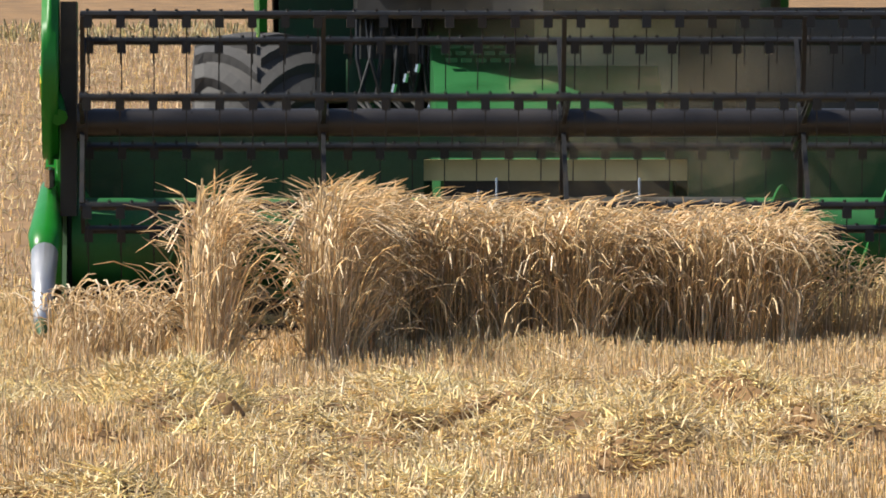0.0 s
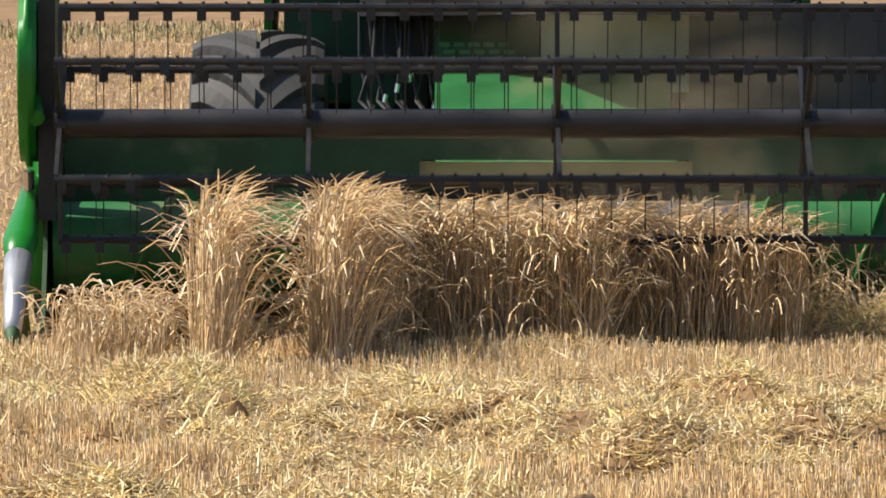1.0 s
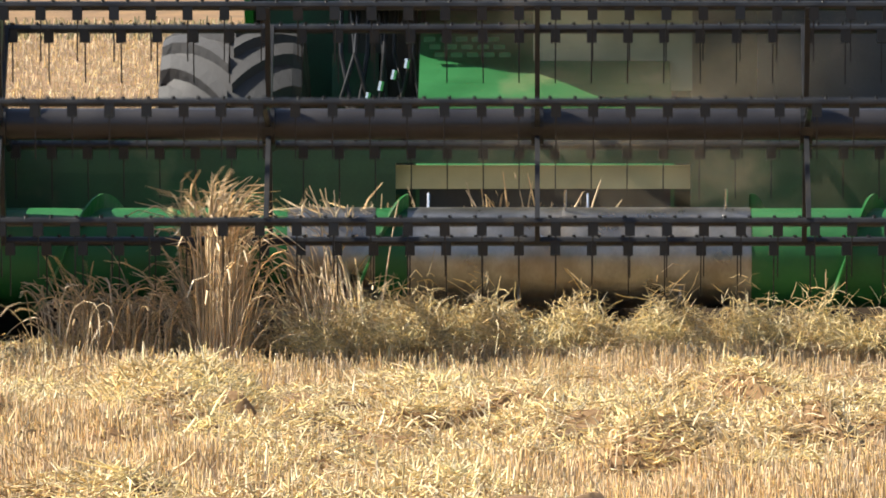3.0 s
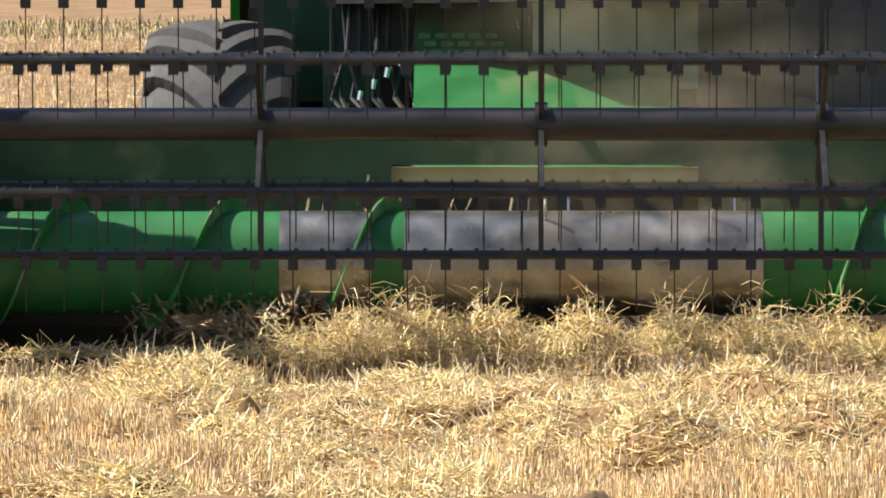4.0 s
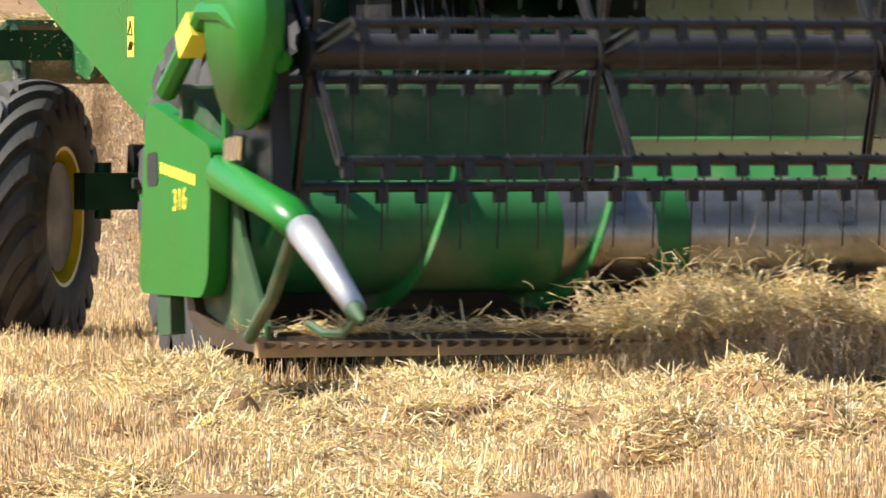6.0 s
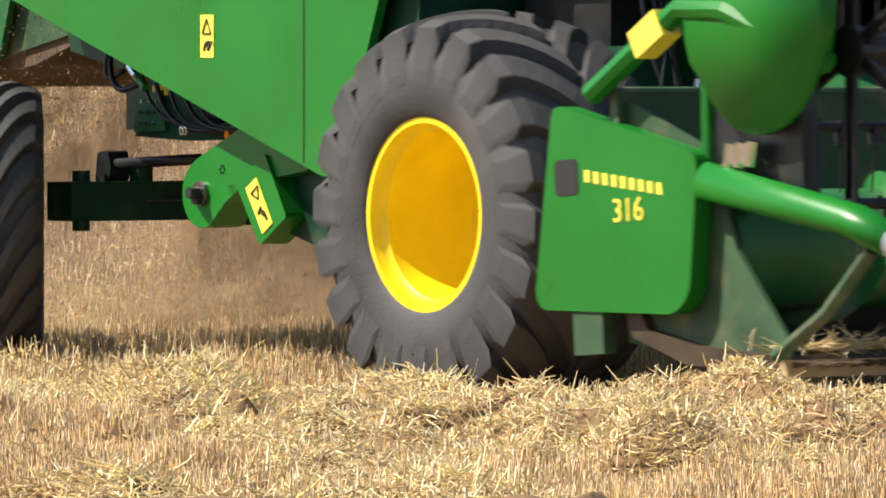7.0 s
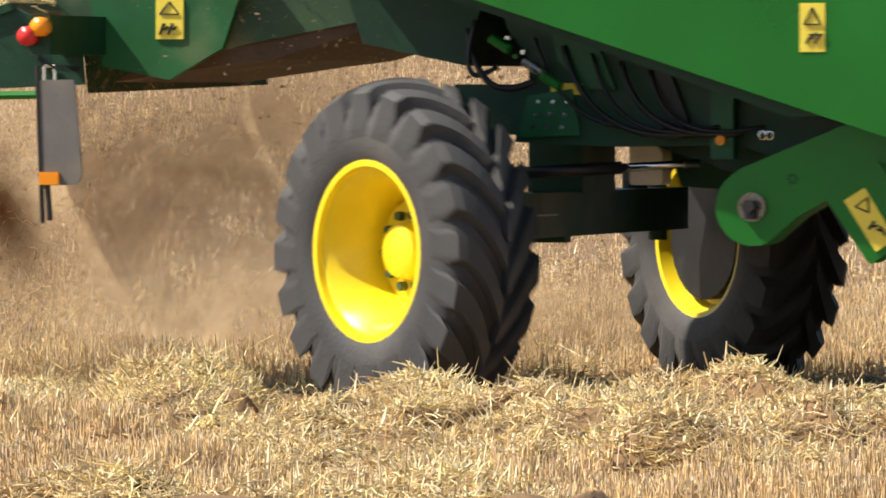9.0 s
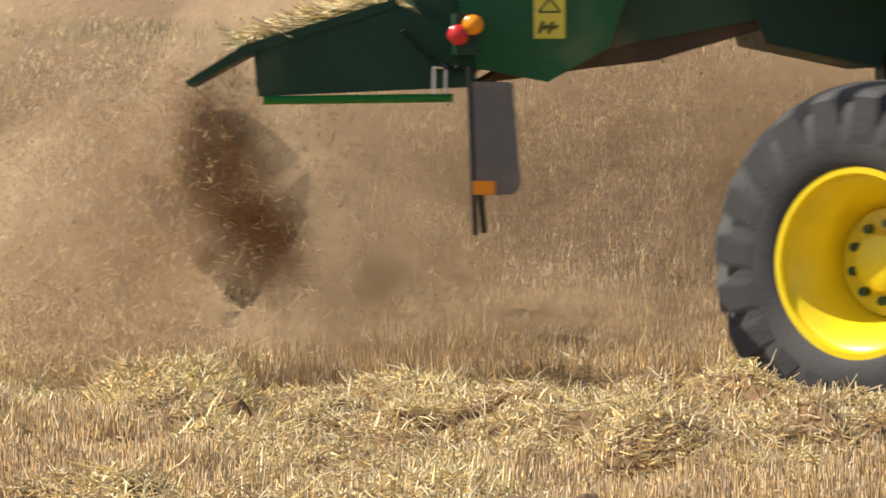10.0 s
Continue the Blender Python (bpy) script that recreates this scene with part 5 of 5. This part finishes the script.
def haze_motion():
    for ob, hang in veils:
        walk(ob, [(t, header_pose(t) @ hang) for t in STEPS])
    for ob, hang in plumes:
        walk(ob, [(t, machine_pose(t) @ hang) for t in STEPS])
    r = random.Random(9)
    inside = Matrix.Translation((-2.6, 0, 2.45))
    for ob, te, out in hazes:
        # faces the sun and the open field; it drifts on and settles
        hang = pose(0, 0, 0, -22 + r.uniform(-6, 6), 0, -36 + r.uniform(-10, 10))
        at = lambda p: Matrix.Translation(p) @ hang
        rows = [(t, at((machine_pose(t) @ inside).translation)) for t in [q * 0.5 for q in range(20)] if t < te - 0.02]
        rows.append((te, at((machine_pose(te) @ inside).translation)))
        end = out
        if te + 0.45 < 10.0:
            rows.append((te + 0.45, at(end)))
        left = max(0.0, 9.55 - te)
        rows.append((10.0, at(end + Vector((0.3 * left, r.uniform(-0.2, 0.2), 0.02 - (0.05 if te > 7.5 else 0.4) * left)))))
        walk(ob, rows)


def chaff_motion():
    haze_motion()
    r = random.Random(5)
    inside = Matrix.Translation((-5.2, 0, 2.45))
    for ob, te, lane in clouds:
        spin = r.uniform(0, 360)
        out = Vector((-7.6 + r.uniform(-0.4, 0.4), lane * 1.9 + r.uniform(-0.4, 0.4), 0.75 + r.uniform(-0.25, 0.3)))
        drift = Vector((r.uniform(0.2, 0.55), r.uniform(-0.1, 0.1), -0.02))
        rows = []
        if te > 0:
            t = 0.0
            while t < te - 0.01:
                rows.append((t, machine_pose(t) @ inside @ pose(0, 0, 0, 0, 0, spin)))
                t += 0.5
            rows.append((te, machine_pose(te) @ inside @ pose(0, 0, 0, 0, 0, spin)))
        if te > -0.6:
            t = te + 0.5
            if t <= 10.0:
                rows.append((t, Matrix.Translation(machine_pose(te + 0.25) @ out) @ pose(0, 0, 0, 0, 0, spin + 20)))
        else:
            t = 0.0
            x, y, th = WAY[0][1:]
            rows.append((0.0, Matrix.Translation(pose(x, y - 1.36 * te, 0, 0, 0, -th) @ out) @ pose(0, 0, 0, 0, 0, spin)))
        if rows[-1][0] < 9.99:
            p = rows[-1][1].translation + drift * (10 - rows[-1][0])
            rows.append((10.0, Matrix.Translation(p) @ pose(0, 0, 0, 0, 0, spin + 40)))
        if rows[0][0] > 0:
            rows.insert(0, (0.0, machine_pose(0) @ inside @ pose(0, 0, 0, 0, 0, spin)))
        walk(ob, rows)
    walk(jet, [(t, machine_pose(t) @ pose(-6.72, 0, 0.98, 0, -18, 0)) for t in STEPS])
    walk(flung, [(t, machine_pose(t) @ pose(-6.95, 0, 0.98, 0, 20 * (t - 9), 0)) for t in STEPS])


def motions():
    walk(combine, [(t, machine_pose(t)) for t in STEPS])
    walk(header, [(t, header_pose(t)) for t in STEPS])
    turn = lambda t: REEL_PHASE + REEL_SPEED * t
    reel_z = lambda t: REEL_Z + float(np.interp(t, [r[0] for r in LIFT], [r[2] for r in LIFT]))
    walk(reel, [(t, header_pose(t) @ pose(REEL_X, 0, reel_z(t), 0, turn(t), 0)) for t in STEPS])
    walk(aug, [(t, pose(2.82, 0, 0.56, 0, 320 * t, 0)) for t in STEPS])
    crop_motion()
    chaff_motion()
    for k, bat in enumerate(bats):
        a = radians(60 * k)
        walk(bat, [(t, pose(REEL_R * math.cos(a), 0, -REEL_R * math.sin(a), 0, -turn(t), 0)) for t in STEPS])
    # wheels roll by the way that each one covers; the rear pair steers about its king pins
    for hub, x, y, z, R in ((front_r, 0, -1.635, 0.84, 0.89), (front_l, 0, 1.635, 0.84, 0.89), (rear_r, -3.82, -1.72, 0.71, 0.71), (rear_l, -3.82, 1.72, 0.71, 0.71)):
        rows, way = [], 0.0
        last = machine_pose(0) @ Vector((x, y, 0))
        s = -1 if y < 0 else 1
        for t in STEPS:
            p = machine_pose(t) @ Vector((x, y, 0))
            way += (p - last).length
            last = p
            a = math.degrees(way / R)
            if x == 0:
                place = pose(x, y, z)
            else:
                place = pose(x, s * 1.31, z, 0, 0, -between(STEER, t)[0] * (1.0 if y < 0 else 1.2)) @ pose(0, s * 0.41, 0)
            rows.append((t, place @ pose(0, 0, 0, 0, a, 0) @ (pose(0, 0, 0, 0, 0, 180) if y > 0 else Matrix.Identity(4))))
        walk(hub, rows)


motions()
